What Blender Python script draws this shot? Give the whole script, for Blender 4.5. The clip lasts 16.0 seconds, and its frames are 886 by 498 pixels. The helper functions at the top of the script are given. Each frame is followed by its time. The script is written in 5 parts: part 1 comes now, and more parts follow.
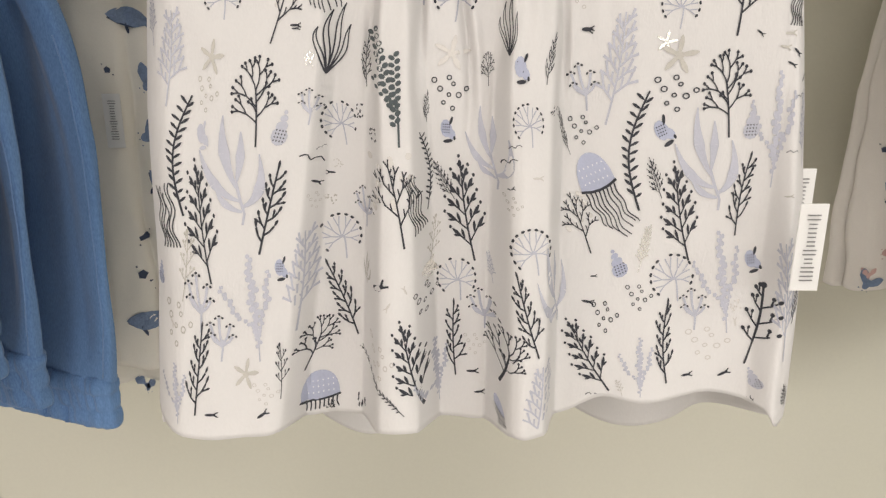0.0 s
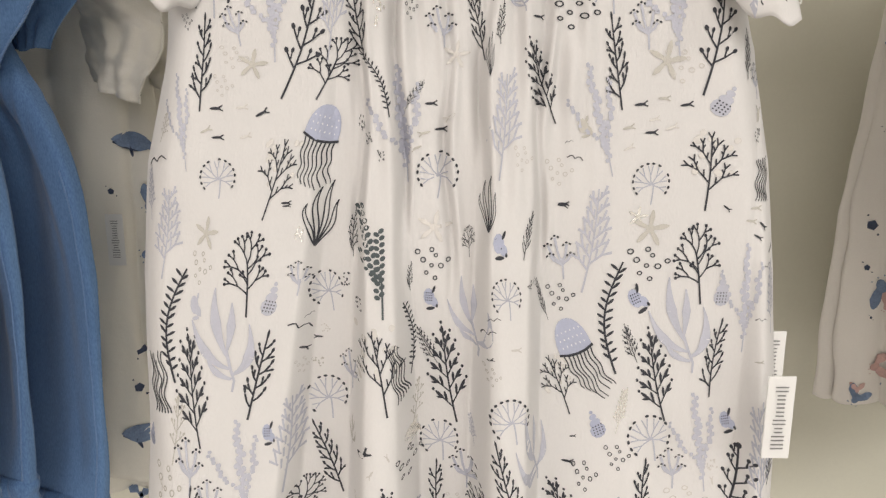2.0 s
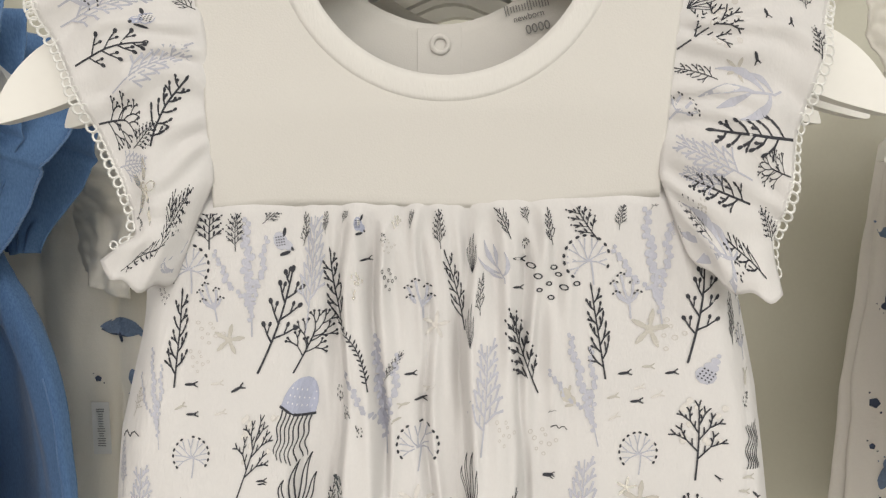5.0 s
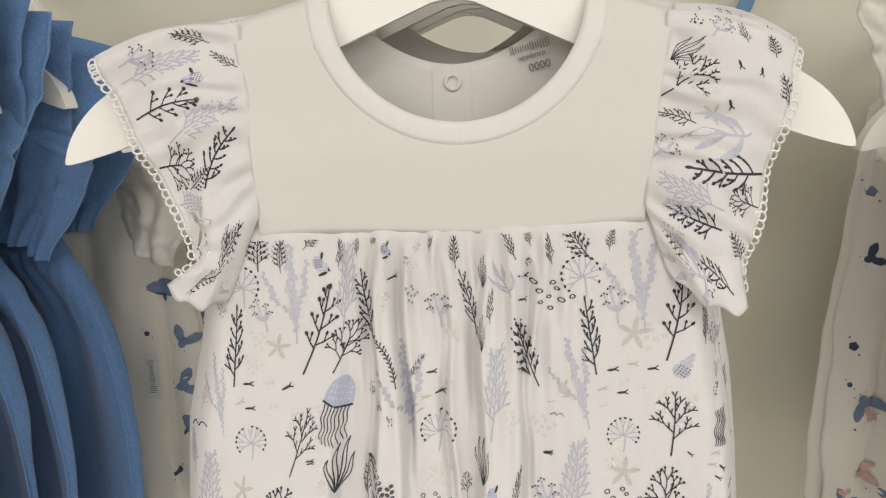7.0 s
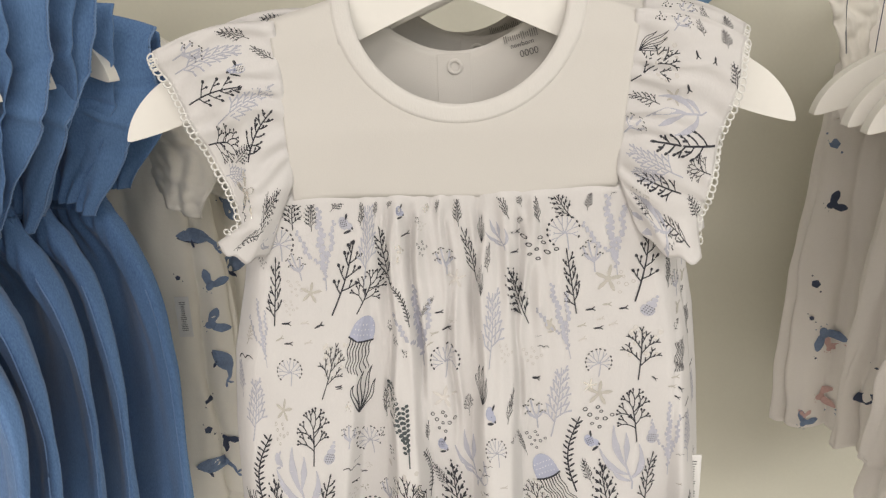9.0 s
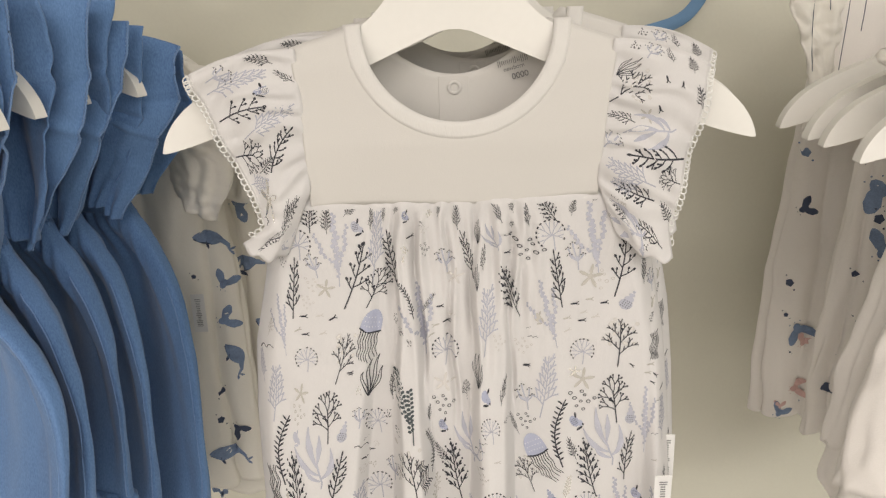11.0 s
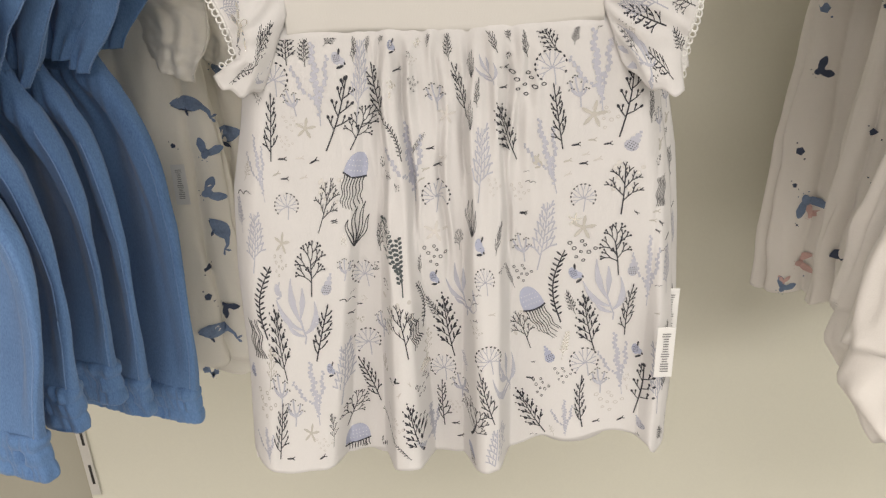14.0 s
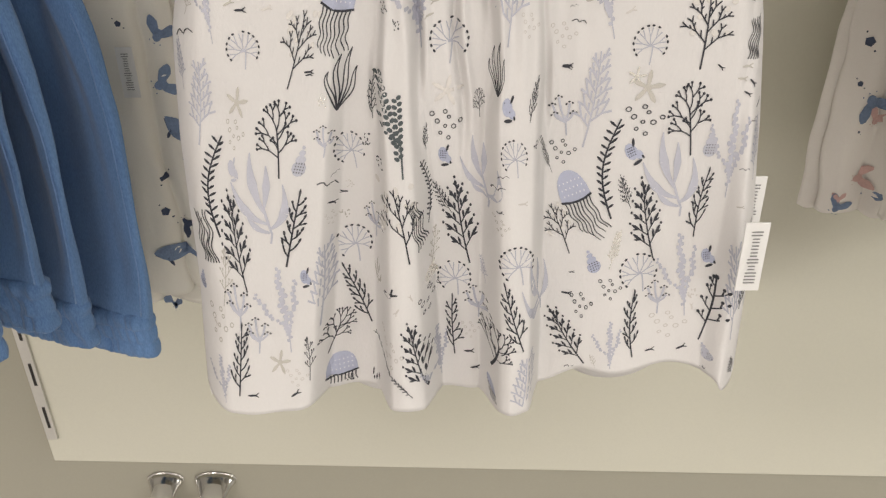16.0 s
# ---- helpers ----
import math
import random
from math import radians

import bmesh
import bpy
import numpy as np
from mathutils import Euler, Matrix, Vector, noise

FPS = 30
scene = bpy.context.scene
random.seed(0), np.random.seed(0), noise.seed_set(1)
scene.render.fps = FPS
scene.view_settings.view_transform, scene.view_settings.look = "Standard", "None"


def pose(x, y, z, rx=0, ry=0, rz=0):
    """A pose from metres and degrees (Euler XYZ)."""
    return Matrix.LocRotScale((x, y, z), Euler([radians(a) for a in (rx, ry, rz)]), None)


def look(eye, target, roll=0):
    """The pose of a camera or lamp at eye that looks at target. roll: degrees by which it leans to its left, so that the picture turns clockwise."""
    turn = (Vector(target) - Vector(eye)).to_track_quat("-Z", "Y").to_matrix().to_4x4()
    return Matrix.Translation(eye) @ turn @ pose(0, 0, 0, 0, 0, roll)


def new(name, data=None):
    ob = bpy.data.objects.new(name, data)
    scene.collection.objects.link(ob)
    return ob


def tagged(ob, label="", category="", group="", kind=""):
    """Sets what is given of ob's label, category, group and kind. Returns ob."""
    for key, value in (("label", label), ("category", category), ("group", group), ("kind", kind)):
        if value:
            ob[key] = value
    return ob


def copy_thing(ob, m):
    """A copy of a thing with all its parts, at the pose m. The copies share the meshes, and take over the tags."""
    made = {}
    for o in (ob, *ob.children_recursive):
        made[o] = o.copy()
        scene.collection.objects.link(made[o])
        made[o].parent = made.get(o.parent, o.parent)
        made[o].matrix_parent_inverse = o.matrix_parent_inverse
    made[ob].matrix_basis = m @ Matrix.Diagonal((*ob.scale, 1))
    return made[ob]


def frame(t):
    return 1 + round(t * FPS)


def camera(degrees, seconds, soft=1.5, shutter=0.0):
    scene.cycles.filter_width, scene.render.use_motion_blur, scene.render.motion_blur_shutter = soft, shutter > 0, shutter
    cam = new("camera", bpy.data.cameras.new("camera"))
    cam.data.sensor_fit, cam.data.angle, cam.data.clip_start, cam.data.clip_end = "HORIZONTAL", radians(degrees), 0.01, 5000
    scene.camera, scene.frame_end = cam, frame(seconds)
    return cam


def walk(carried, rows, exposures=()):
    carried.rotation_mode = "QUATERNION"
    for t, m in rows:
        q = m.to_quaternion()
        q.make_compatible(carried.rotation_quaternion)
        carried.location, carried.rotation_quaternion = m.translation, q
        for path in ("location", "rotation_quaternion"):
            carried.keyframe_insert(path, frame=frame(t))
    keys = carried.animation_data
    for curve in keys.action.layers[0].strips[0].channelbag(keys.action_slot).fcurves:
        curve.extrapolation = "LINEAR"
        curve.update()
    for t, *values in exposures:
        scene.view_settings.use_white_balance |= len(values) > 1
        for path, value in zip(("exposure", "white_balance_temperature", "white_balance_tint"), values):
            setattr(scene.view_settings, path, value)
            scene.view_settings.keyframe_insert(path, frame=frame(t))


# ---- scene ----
cam = camera(57.8, 16.0, soft=1.3)
METRES, EYE, TILT, LEAN, TURN = 0.45, 1.40, -18.0, 0.0, 0.0
ROWS = [
    (0.0, 0.0, 0.0, 0.0, 0.0, 0.0, -0.0),
    (0.5, 0.0015, -0.01, 0.0173, -0.6, 1.49, -0.43),
    (1.0, 0.0023, -0.0277, 0.0322, 0.2, 2.57, -0.32),
    (1.5, 0.009, -0.0273, 0.0563, 0.05, 3.66, -0.24),
    (2.0, 0.0152, -0.0286, 0.0756, 0.16, 4.75, -0.14),
    (2.5, 0.013, -0.0323, 0.1029, 0.37, 6.25, -0.19),
    (3.0, 0.0203, -0.0304, 0.1291, 0.24, 7.77, 0.12),
    (3.5, 0.0216, -0.0256, 0.156, 0.52, 9.11, -0.08),
    (4.0, 0.0305, -0.0205, 0.1793, 0.46, 10.87, 0.06),
    (4.5, 0.0333, -0.025, 0.1919, 0.43, 11.95, 0.38),
    (7.0, 0.0351, -0.1459, 0.2941, 1.57, 4.22, 1.12),
    (7.5, 0.0266, -0.1809, 0.3014, 2.28, 2.51, 1.37),
    (8.0, 0.0404, -0.2042, 0.3073, 0.89, 0.82, 1.43),
    (8.5, 0.0344, -0.2404, 0.3097, 1.48, -0.39, 1.61),
    (11.0, 0.0297, -0.3844, 0.3115, 1.18, -0.32, 1.56),
    (11.5, 0.0299, -0.3819, 0.2995, 1.09, -1.29, 1.6),
    (12.0, 0.027, -0.3755, 0.2854, 0.62, -2.6, 1.65),
    (12.5, 0.0172, -0.3718, 0.2674, 0.86, -3.92, 1.81),
    (13.0, 0.0242, -0.3652, 0.2515, 0.55, -5.1, 1.71),
    (13.5, 0.036, -0.3549, 0.24, 0.74, -6.16, 1.67),
    (14.0, 0.0334, -0.3168, 0.2297, 0.97, -6.66, 1.69),
    (14.5, 0.0095, -0.2644, 0.2085, 1.67, -8.23, 1.3),
    (15.0, 0.0019, -0.208, 0.192, 0.66, -7.58, 1.11),
    (15.5, 0.0003, -0.1494, 0.1657, 0.31, -9.21, 1.13),
    (16.0, 0.0032, -0.0917, 0.1337, 0.02, -10.29, 1.02),
]
EXPOSURES = [(0.0, -0.08, 6460, 10.8), (1.5, -0.09, 6470, 10.8), (3.0, -0.14, 6480, 10), (4.2, -0.14, 6370, 8), (7.2, -0.19, 6390, 9.6), (9.0, -0.21, 6480, 10.3), (11.0, -0.20, 6560, 10.8), (13.5, -0.22, 6550, 10.8), (14.5, -0.15, 6530, 10.8), (16.0, -0.20, 6510, 11)]
walk(cam, [(t, pose(0, 0, EYE, TILT, LEAN, TURN) @ pose(METRES * x, METRES * y, METRES * z, 90 + pitch, roll, yaw)) for t, x, y, z, yaw, pitch, roll in ROWS], EXPOSURES)

# ---------------------------------------------------------------- light
world = bpy.data.worlds.new("shop_air")
scene.world = world
world.use_nodes = True
world.node_tree.nodes["Background"].inputs[0].default_value = (0.95, 0.97, 1.0, 1)
world.node_tree.nodes["Background"].inputs[1].default_value = 0.3


def area_lamp(name, place, target, sx, sy, watts, colour):
    data = bpy.data.lights.new(name, "AREA")
    data.shape, data.size, data.size_y, data.energy, data.color = "RECTANGLE", sx, sy, watts, colour
    ob = new(name, data)
    ob.matrix_world = look(place, target)
    return ob


for lx in (-2.0, 0.2, 2.4):
    for ly, watts in ((-1.3, 14), (-3.3, 26), (-5.2, 34)):
        watts *= 2.35 if lx > 1 else 1.75 if lx < -1 else 1.3
        tone = (0.97, 0.96, 0.92) if lx > 1 else (1.0, 0.935, 0.885)
        area_lamp("ceiling_panel_light", (lx, ly, 2.78), (lx, ly + 0.02, 0), 1.2, 0.6, watts, tone)


# ---------------------------------------------------------------- materials
def material(name, colour, rough=0.8, metal=0.0, vary=0.06, vary_scale=14.0, grain=700.0, bump=0.15, stretch=(1, 1, 1), tint=None, sheen=0.0, through_light=0.0, soft_bump=0.0, soft_scale=60.0):
    m = bpy.data.materials.new(name)
    m.use_nodes = True
    nt = m.node_tree
    b = nt.nodes["Principled BSDF"]
    b.inputs["Roughness"].default_value = rough
    b.inputs["Metallic"].default_value = metal
    if sheen:
        b.inputs["Sheen Weight"].default_value = sheen
    co = nt.nodes.new("ShaderNodeTexCoord")
    mp = nt.nodes.new("ShaderNodeMapping")
    mp.inputs["Scale"].default_value = stretch
    nt.links.new(co.outputs["Object"], mp.inputs["Vector"])
    big = nt.nodes.new("ShaderNodeTexNoise")
    big.inputs["Scale"].default_value = vary_scale
    big.inputs["Detail"].default_value = 5
    fine = nt.nodes.new("ShaderNodeTexNoise")
    fine.inputs["Scale"].default_value = grain
    fine.inputs["Detail"].default_value = 3
    for n in (big, fine):
        nt.links.new(mp.outputs[0], n.inputs["Vector"])
    add = nt.nodes.new("ShaderNodeMath")
    add.operation = "ADD"
    nt.links.new(big.outputs[0], add.inputs[0])
    nt.links.new(fine.outputs[0], add.inputs[1])
    ramp = nt.nodes.new("ShaderNodeMapRange")
    ramp.inputs[1].default_value, ramp.inputs[2].default_value = 0.6, 1.4
    nt.links.new(add.outputs[0], ramp.inputs[0])
    mix = nt.nodes.new("ShaderNodeMix")
    mix.data_type = "RGBA"
    dark = [c * (1 - vary) for c in colour]
    light = [min(1, c * (1 + vary)) for c in (tint or colour)]
    mix.inputs[6].default_value, mix.inputs[7].default_value = (*dark, 1), (*light, 1)
    nt.links.new(ramp.outputs[0], mix.inputs[0])
    nt.links.new(mix.outputs[2], b.inputs["Base Color"])
    last = None
    if soft_bump:
        wr = nt.nodes.new("ShaderNodeTexNoise")
        wr.inputs["Scale"].default_value = soft_scale
        wr.inputs["Detail"].default_value = 3
        nt.links.new(mp.outputs[0], wr.inputs["Vector"])
        bs = nt.nodes.new("ShaderNodeBump")
        bs.inputs["Strength"].default_value = soft_bump
        bs.inputs["Distance"].default_value = 0.004
        nt.links.new(wr.outputs[0], bs.inputs["Height"])
        last = bs
    if bump:
        bp = nt.nodes.new("ShaderNodeBump")
        bp.inputs["Strength"].default_value = bump
        bp.inputs["Distance"].default_value = 0.0005
        nt.links.new(fine.outputs[0], bp.inputs["Height"])
        if last:
            nt.links.new(last.outputs[0], bp.inputs["Normal"])
        last = bp
    if last:
        nt.links.new(last.outputs[0], b.inputs["Normal"])
    if through_light:
        tr = nt.nodes.new("ShaderNodeBsdfTranslucent")
        nt.links.new(mix.outputs[2], tr.inputs[0])
        mx = nt.nodes.new("ShaderNodeMixShader")
        mx.inputs[0].default_value = through_light
        out = nt.nodes["Material Output"]
        nt.links.new(b.outputs[0], mx.inputs[1])
        nt.links.new(tr.outputs[0], mx.inputs[2])
        nt.links.new(mx.outputs[0], out.inputs[0])
    return m


MUSLIN = material("white_muslin", (0.82, 0.80, 0.785), 0.85, vary=0.025, grain=1400, bump=0.25, stretch=(1, 1, 0.5), sheen=0.15, through_light=0.27, soft_bump=0.20, soft_scale=70)
JERSEY = material("cream_jersey", (0.715, 0.69, 0.648), 0.9, vary=0.02, grain=1700, bump=0.2, sheen=0.2, through_light=0.12, soft_bump=0.05, soft_scale=25)
RIB = material("cream_rib", (0.77, 0.748, 0.71), 0.9, vary=0.02, grain=1500, bump=0.35, stretch=(1, 1, 0.3), sheen=0.2, through_light=0.12)
LACE = material("white_lace_thread", (0.80, 0.79, 0.76), 0.85, vary=0.05, grain=2500)
PLASTIC = material("white_hanger_plastic", (0.82, 0.80, 0.75), 0.38, vary=0.015, grain=300, bump=0.02)
WALL = material("painted_wall", (0.37, 0.352, 0.285), 0.75, vary=0.03, vary_scale=5, grain=420, bump=0.06)
PANEL = material("painted_panel", (0.63, 0.612, 0.515), 0.62, vary=0.025, vary_scale=4, grain=350, bump=0.05)
CHROME = material("chrome", (0.75, 0.74, 0.72), 0.14, 1.0, vary=0.03, grain=200, bump=0.0)
STEEL = material("pale_steel", (0.62, 0.60, 0.56), 0.4, 0.4, vary=0.04, grain=300, bump=0.03)
SLOT = material("slot_dark", (0.025, 0.022, 0.02), 0.8, vary=0.1, grain=100)
CHAMBRAY = material("blue_chambray", (0.074, 0.158, 0.345), 0.88, vary=0.14, vary_scale=18, grain=1300, bump=0.12, stretch=(1, 1, 0.35), tint=(0.132, 0.246, 0.45), sheen=0.16, soft_bump=0.22, soft_scale=48)
STITCH = material("pale_blue_stitching", (0.16, 0.27, 0.48), 0.9, vary=0.15, grain=1500, bump=0.3, sheen=0.2)
GAUZE = material("white_gauze", (0.84, 0.81, 0.74), 0.9, vary=0.04, grain=1300, bump=0.3, sheen=0.2, through_light=0.14, soft_bump=0.28, soft_scale=55)
BLUSH = material("blush_white_gauze", (0.86, 0.82, 0.775), 0.9, vary=0.04, grain=1300, bump=0.3, sheen=0.2, through_light=0.10, soft_bump=0.3, soft_scale=50)
INK = material("charcoal_print", (0.036, 0.037, 0.046), 0.85, vary=0.25, vary_scale=90, grain=1500, bump=0.2)
GREEN_INK = material("slate_green_print", (0.075, 0.09, 0.095), 0.85, vary=0.25, vary_scale=90, grain=1500, bump=0.2)
BLUE = material("soft_blue_print", (0.40, 0.42, 0.53), 0.85, vary=0.10, vary_scale=90, grain=1500, bump=0.2)
LILAC = material("pale_lilac_print", (0.465, 0.468, 0.530), 0.85, vary=0.07, vary_scale=90, grain=1500, bump=0.2)
GREY = material("warm_grey_print", (0.50, 0.475, 0.43), 0.85, vary=0.10, vary_scale=90, grain=1500, bump=0.2)
PALE = material("faint_grey_print", (0.64, 0.61, 0.575), 0.85, vary=0.05, vary_scale=90, grain=1500, bump=0.2)
FOIL = material("pearl_foil_print", (0.85, 0.82, 0.76), 0.22, 0.75, vary=0.06, vary_scale=200, grain=900, bump=0.3)
WHALE = material("blue_grey_whale_print", (0.165, 0.225, 0.345), 0.85, vary=0.35, vary_scale=120, grain=900, bump=0.2)
NAVY = material("navy_print", (0.05, 0.065, 0.11), 0.85, vary=0.2, vary_scale=120, grain=900, bump=0.2)
ROSE = material("rose_print", (0.60, 0.40, 0.37), 0.85, vary=0.15, vary_scale=120, grain=900, bump=0.2)
TAPE = material("white_label_tape", (0.76, 0.75, 0.73), 0.7, vary=0.02, grain=1600, bump=0.15)
LABEL_INK = material("grey_label_ink", (0.22, 0.215, 0.21), 0.8, vary=0.08, grain=1500, bump=0.05)
RIBBON = material("blue_ribbon_cloth", (0.15, 0.28, 0.46), 0.8, vary=0.08, grain=1200, bump=0.2)
ROOM = material("beige_shop_paint", (0.44, 0.43, 0.41), 0.8, vary=0.03, vary_scale=3, grain=200, bump=0.05)
FLOOR = material("pale_vinyl_floor", (0.42, 0.405, 0.375), 0.45, vary=0.08, vary_scale=3, grain=120, bump=0.05)
CEILING = material("white_ceiling", (0.80, 0.79, 0.77), 0.9, vary=0.02, vary_scale=3, grain=120, bump=0.05)


# ---------------------------------------------------------------- mesh helpers
def mesh_of(name, verts, faces, mats, slots=None, smooth=True):
    me = bpy.data.meshes.new(name)
    me.from_pydata([tuple(v) for v in verts], [], faces)
    for m in mats:
        me.materials.append(m)
    if slots:
        me.polygons.foreach_set("material_index", slots)
    me.polygons.foreach_set("use_smooth", [smooth] * len(me.polygons))
    me.update()
    return me


def part(name, me, parent, label=""):
    ob = new(name, me)
    ob.parent = parent
    return tagged(ob, label)


def thing(name, place, label, category, group="", kind=""):
    ob = new(name)
    ob.location = place
    ob.empty_display_size = 0.02
    return tagged(ob, label, category, group, kind)


def grid(fn, nu, nv, close_u=False):
    """Vertices and faces of the sheet fn(u, v), u and v from 0 to 1."""
    verts, faces = [], []
    cols = nu if close_u else nu + 1
    for j in range(nv + 1):
        for i in range(cols):
            verts.append(fn(i / nu, j / nv))
    for j in range(nv):
        for i in range(nu):
            a, b = j * cols + i, j * cols + (i + 1) % cols
            faces.append((a, b, b + cols, a + cols))
    return verts, faces


def box(name, x0, x1, y0, y1, z0, z1, mat, bevel=0.0):
    bm = bmesh.new()
    bmesh.ops.create_cube(bm, size=1)
    for v in bm.verts:
        v.co = Vector(((x0 + x1) / 2 + v.co.x * (x1 - x0), (y0 + y1) / 2 + v.co.y * (y1 - y0), (z0 + z1) / 2 + v.co.z * (z1 - z0)))
    if bevel:
        bmesh.ops.bevel(bm, geom=bm.edges[:], offset=bevel, segments=2, affect="EDGES", profile=0.5)
    me = bpy.data.meshes.new(name)
    bm.to_mesh(me)
    bm.free()
    me.materials.append(mat)
    return me


def thick(ob, metres, offset=0.0):
    mod = ob.modifiers.new("cloth_thickness", "SOLIDIFY")
    mod.thickness, mod.offset = metres, offset
    return ob


def tube(points, radius, mat, name, sides=10, taper=None):
    pts = [Vector(p) for p in points]
    verts, faces = [], []
    for i, p in enumerate(pts):
        d = (pts[min(i + 1, len(pts) - 1)] - pts[max(i - 1, 0)]).normalized()
        side = d.cross(Vector((0, 0, 1)))
        if side.length < 0.1:
            side = d.cross(Vector((0, 1, 0)))
        side.normalize()
        up = side.cross(d)
        r = taper[i] if taper else radius
        for k in range(sides):
            a = 2 * math.pi * k / sides
            verts.append(p + side * (r * math.cos(a)) + up * (r * math.sin(a)))
    for i in range(len(pts) - 1):
        for k in range(sides):
            k2 = (k + 1) % sides
            faces.append((i * sides + k, i * sides + k2, (i + 1) * sides + k2, (i + 1) * sides + k))
    faces.append(tuple(range(sides))[::-1])
    faces.append(tuple(range((len(pts) - 1) * sides, len(pts) * sides)))
    return mesh_of(name, verts, faces, [mat])


def interp(x, xs, ys):
    return float(np.interp(x, xs, ys))


def step(x, a, b):
    k = min(1.0, max(0.0, (x - a) / (b - a)))
    return k * k * (3 - 2 * k)


def nz(x, y, z=0.0):
    return noise.noise(Vector((x, y, z)))


# ---------------------------------------------------------------- structure
def wall_y(x):
    return 0.70 - 0.05 * (x + 0.467)


def slab(name, x0, x1, z0, z1, front, back, mat, bevel=0.0015):
    """A board along the back wall's line, front and back metres behind its face."""
    me = box(name, x0, x1, 0, 1, z0, z1, mat)
    for v in me.vertices:
        v.co.y = wall_y(v.co.x) + (back if v.co.y > 0.5 else front)
    ob = new(name, me)
    if bevel:
        mod = ob.modifiers.new("soft_edge", "BEVEL")
        mod.width, mod.segments = bevel, 2
    return ob


tagged(slab("wall_back", -4.0, 4.2, 0.0, 2.8, 0.018, 0.12, WALL, 0), "olive beige painted back wall of the display bay", "wall", kind="structure")
tagged(slab("wall_panel", -0.467, 1.55, 0.806, 2.2, 0.0, 0.0175, PANEL), "pale greenish grey painted display panel", "wall panel", kind="structure")
tagged(new("floor", box("floor", -4.0, 4.2, -7.0, 1.0, -0.1, 0.0, FLOOR)), "pale vinyl shop floor", "floor", kind="structure")
tagged(new("ceiling", box("ceiling", -4.0, 4.2, -7.0, 1.0, 2.8, 2.9, CEILING)), "plain white shop ceiling", "ceiling", kind="structure")
tagged(new("wall_left", box("wall_left", -4.1, -4.0, -7.0, 1.0, 0, 2.8, ROOM)), "plain beige painted shop wall", "wall", kind="structure")
tagged(new("wall_right", box("wall_right", 4.2, 4.3, -7.0, 1.0, 0, 2.8, ROOM)), "plain beige painted shop wall", "wall", kind="structure")
tagged(new("wall_front", box("wall_front", -4.1, 4.3, -7.1, -7.0, 0, 2.8, ROOM)), "plain beige painted shop wall", "wall", kind="structure")

# slotted upright at the panel's edge
upright = thing("slotted_upright", (-0.4575, wall_y(-0.4575) - 0.001, 0.843), "pale metal slotted wall upright with dark slots", "shelf upright")
part("strip", box("strip", -0.006, 0.006, -0.0035, 0.0, 0.0, 1.3, STEEL, 0.0008), upright)
slot_mesh = box("slot", -0.0016, 0.0016, -0.0041, -0.0036, 0.0, 0.030, SLOT)
for i in range(12):
    part("slot", slot_mesh, upright, "dark slot").location = (0.0012, 0, 0.018 + i * 0.0605)


def garment_arm(x, z, reach, label):
    y = wall_y(x)
    ob = thing("garment_arm", (x, y, z), label, "garment rail", "arms on the wall")
    part("tube", tube([(0, 0, 0), (0, -reach * 0.5, 0.0), (0, -reach, 0.0)], 0.008, CHROME, "tube", 14), ob)
    part("flange", tube([(0, -0.001, 0), (0, -0.006, 0), (0, -0.008, 0)], 0.022, CHROME, "flange", 20, [0.024, 0.024, 0.016]), ob, "round chrome wall flange")
    return ob


for gx in (-0.387, 0.0135, 0.375):
    garment_arm(gx, 1.652, 0.48, "straight chrome garment arm fixed to the wall panel")


# flared brackets on the lower wall
def flared_bracket(x, z, w):
    y = wall_y(x) + 0.018
    ob = thing("flared_bracket", (x, y, z), "chrome flared bracket with a pale tube on the lower wall", "wall bracket", "brackets on the lower wall")

    def cup(u, v):
        a = 2 * math.pi * u
        k = interp(v, [0, 0.08, 0.3, 1], [1.0, 1.03, 0.85, 0.5])
        return (w * k * math.cos(a), -0.001 - 0.030 * v, 0.011 * k * math.sin(a) - 0.012 * v)
    vs, fs = grid(cup, 32, 10, True)
    part("cup", mesh_of("cup", vs, fs, [CHROME]), ob, "polished chrome flared cup")

    def lip(u, v):
        a, b = 2 * math.pi * u, 2 * math.pi * v
        return ((w + 0.0012 * math.cos(b)) * math.cos(a), -0.002 + 0.0012 * math.sin(b), (0.011 + 0.0012 * math.cos(b)) * math.sin(a))
    vs, fs = grid(lip, 32, 8, True)
    part("lip", mesh_of("lip", vs, fs, [CHROME]), ob)
    part("tube", tube([(0, -0.012, -0.006), (0, -0.10, -0.03), (0, -0.16, -0.05)], 0.013, PLASTIC, "tube", 18), ob, "pale plastic tube")
    return ob


flared_bracket(-0.345, 0.764, 0.0215)
flared_bracket(-0.283, 0.766, 0.0245)


# ---------------------------------------------------------------- printed dress
HEM = 1.252
SEAM = 1.480
CX = 0.0135


def side_left(z):
    return interp(z, [1.25, 1.30, 1.36, 1.40, 1.44, 1.465, 1.49], [-0.103, -0.102, -0.104, -0.102, -0.094, -0.088, -0.078])


def side_right(z):
    return interp(z, [1.25, 1.30, 1.36, 1.40, 1.44, 1.465, 1.49], [0.128, 0.130, 0.129, 0.126, 0.119, 0.108, 0.097])


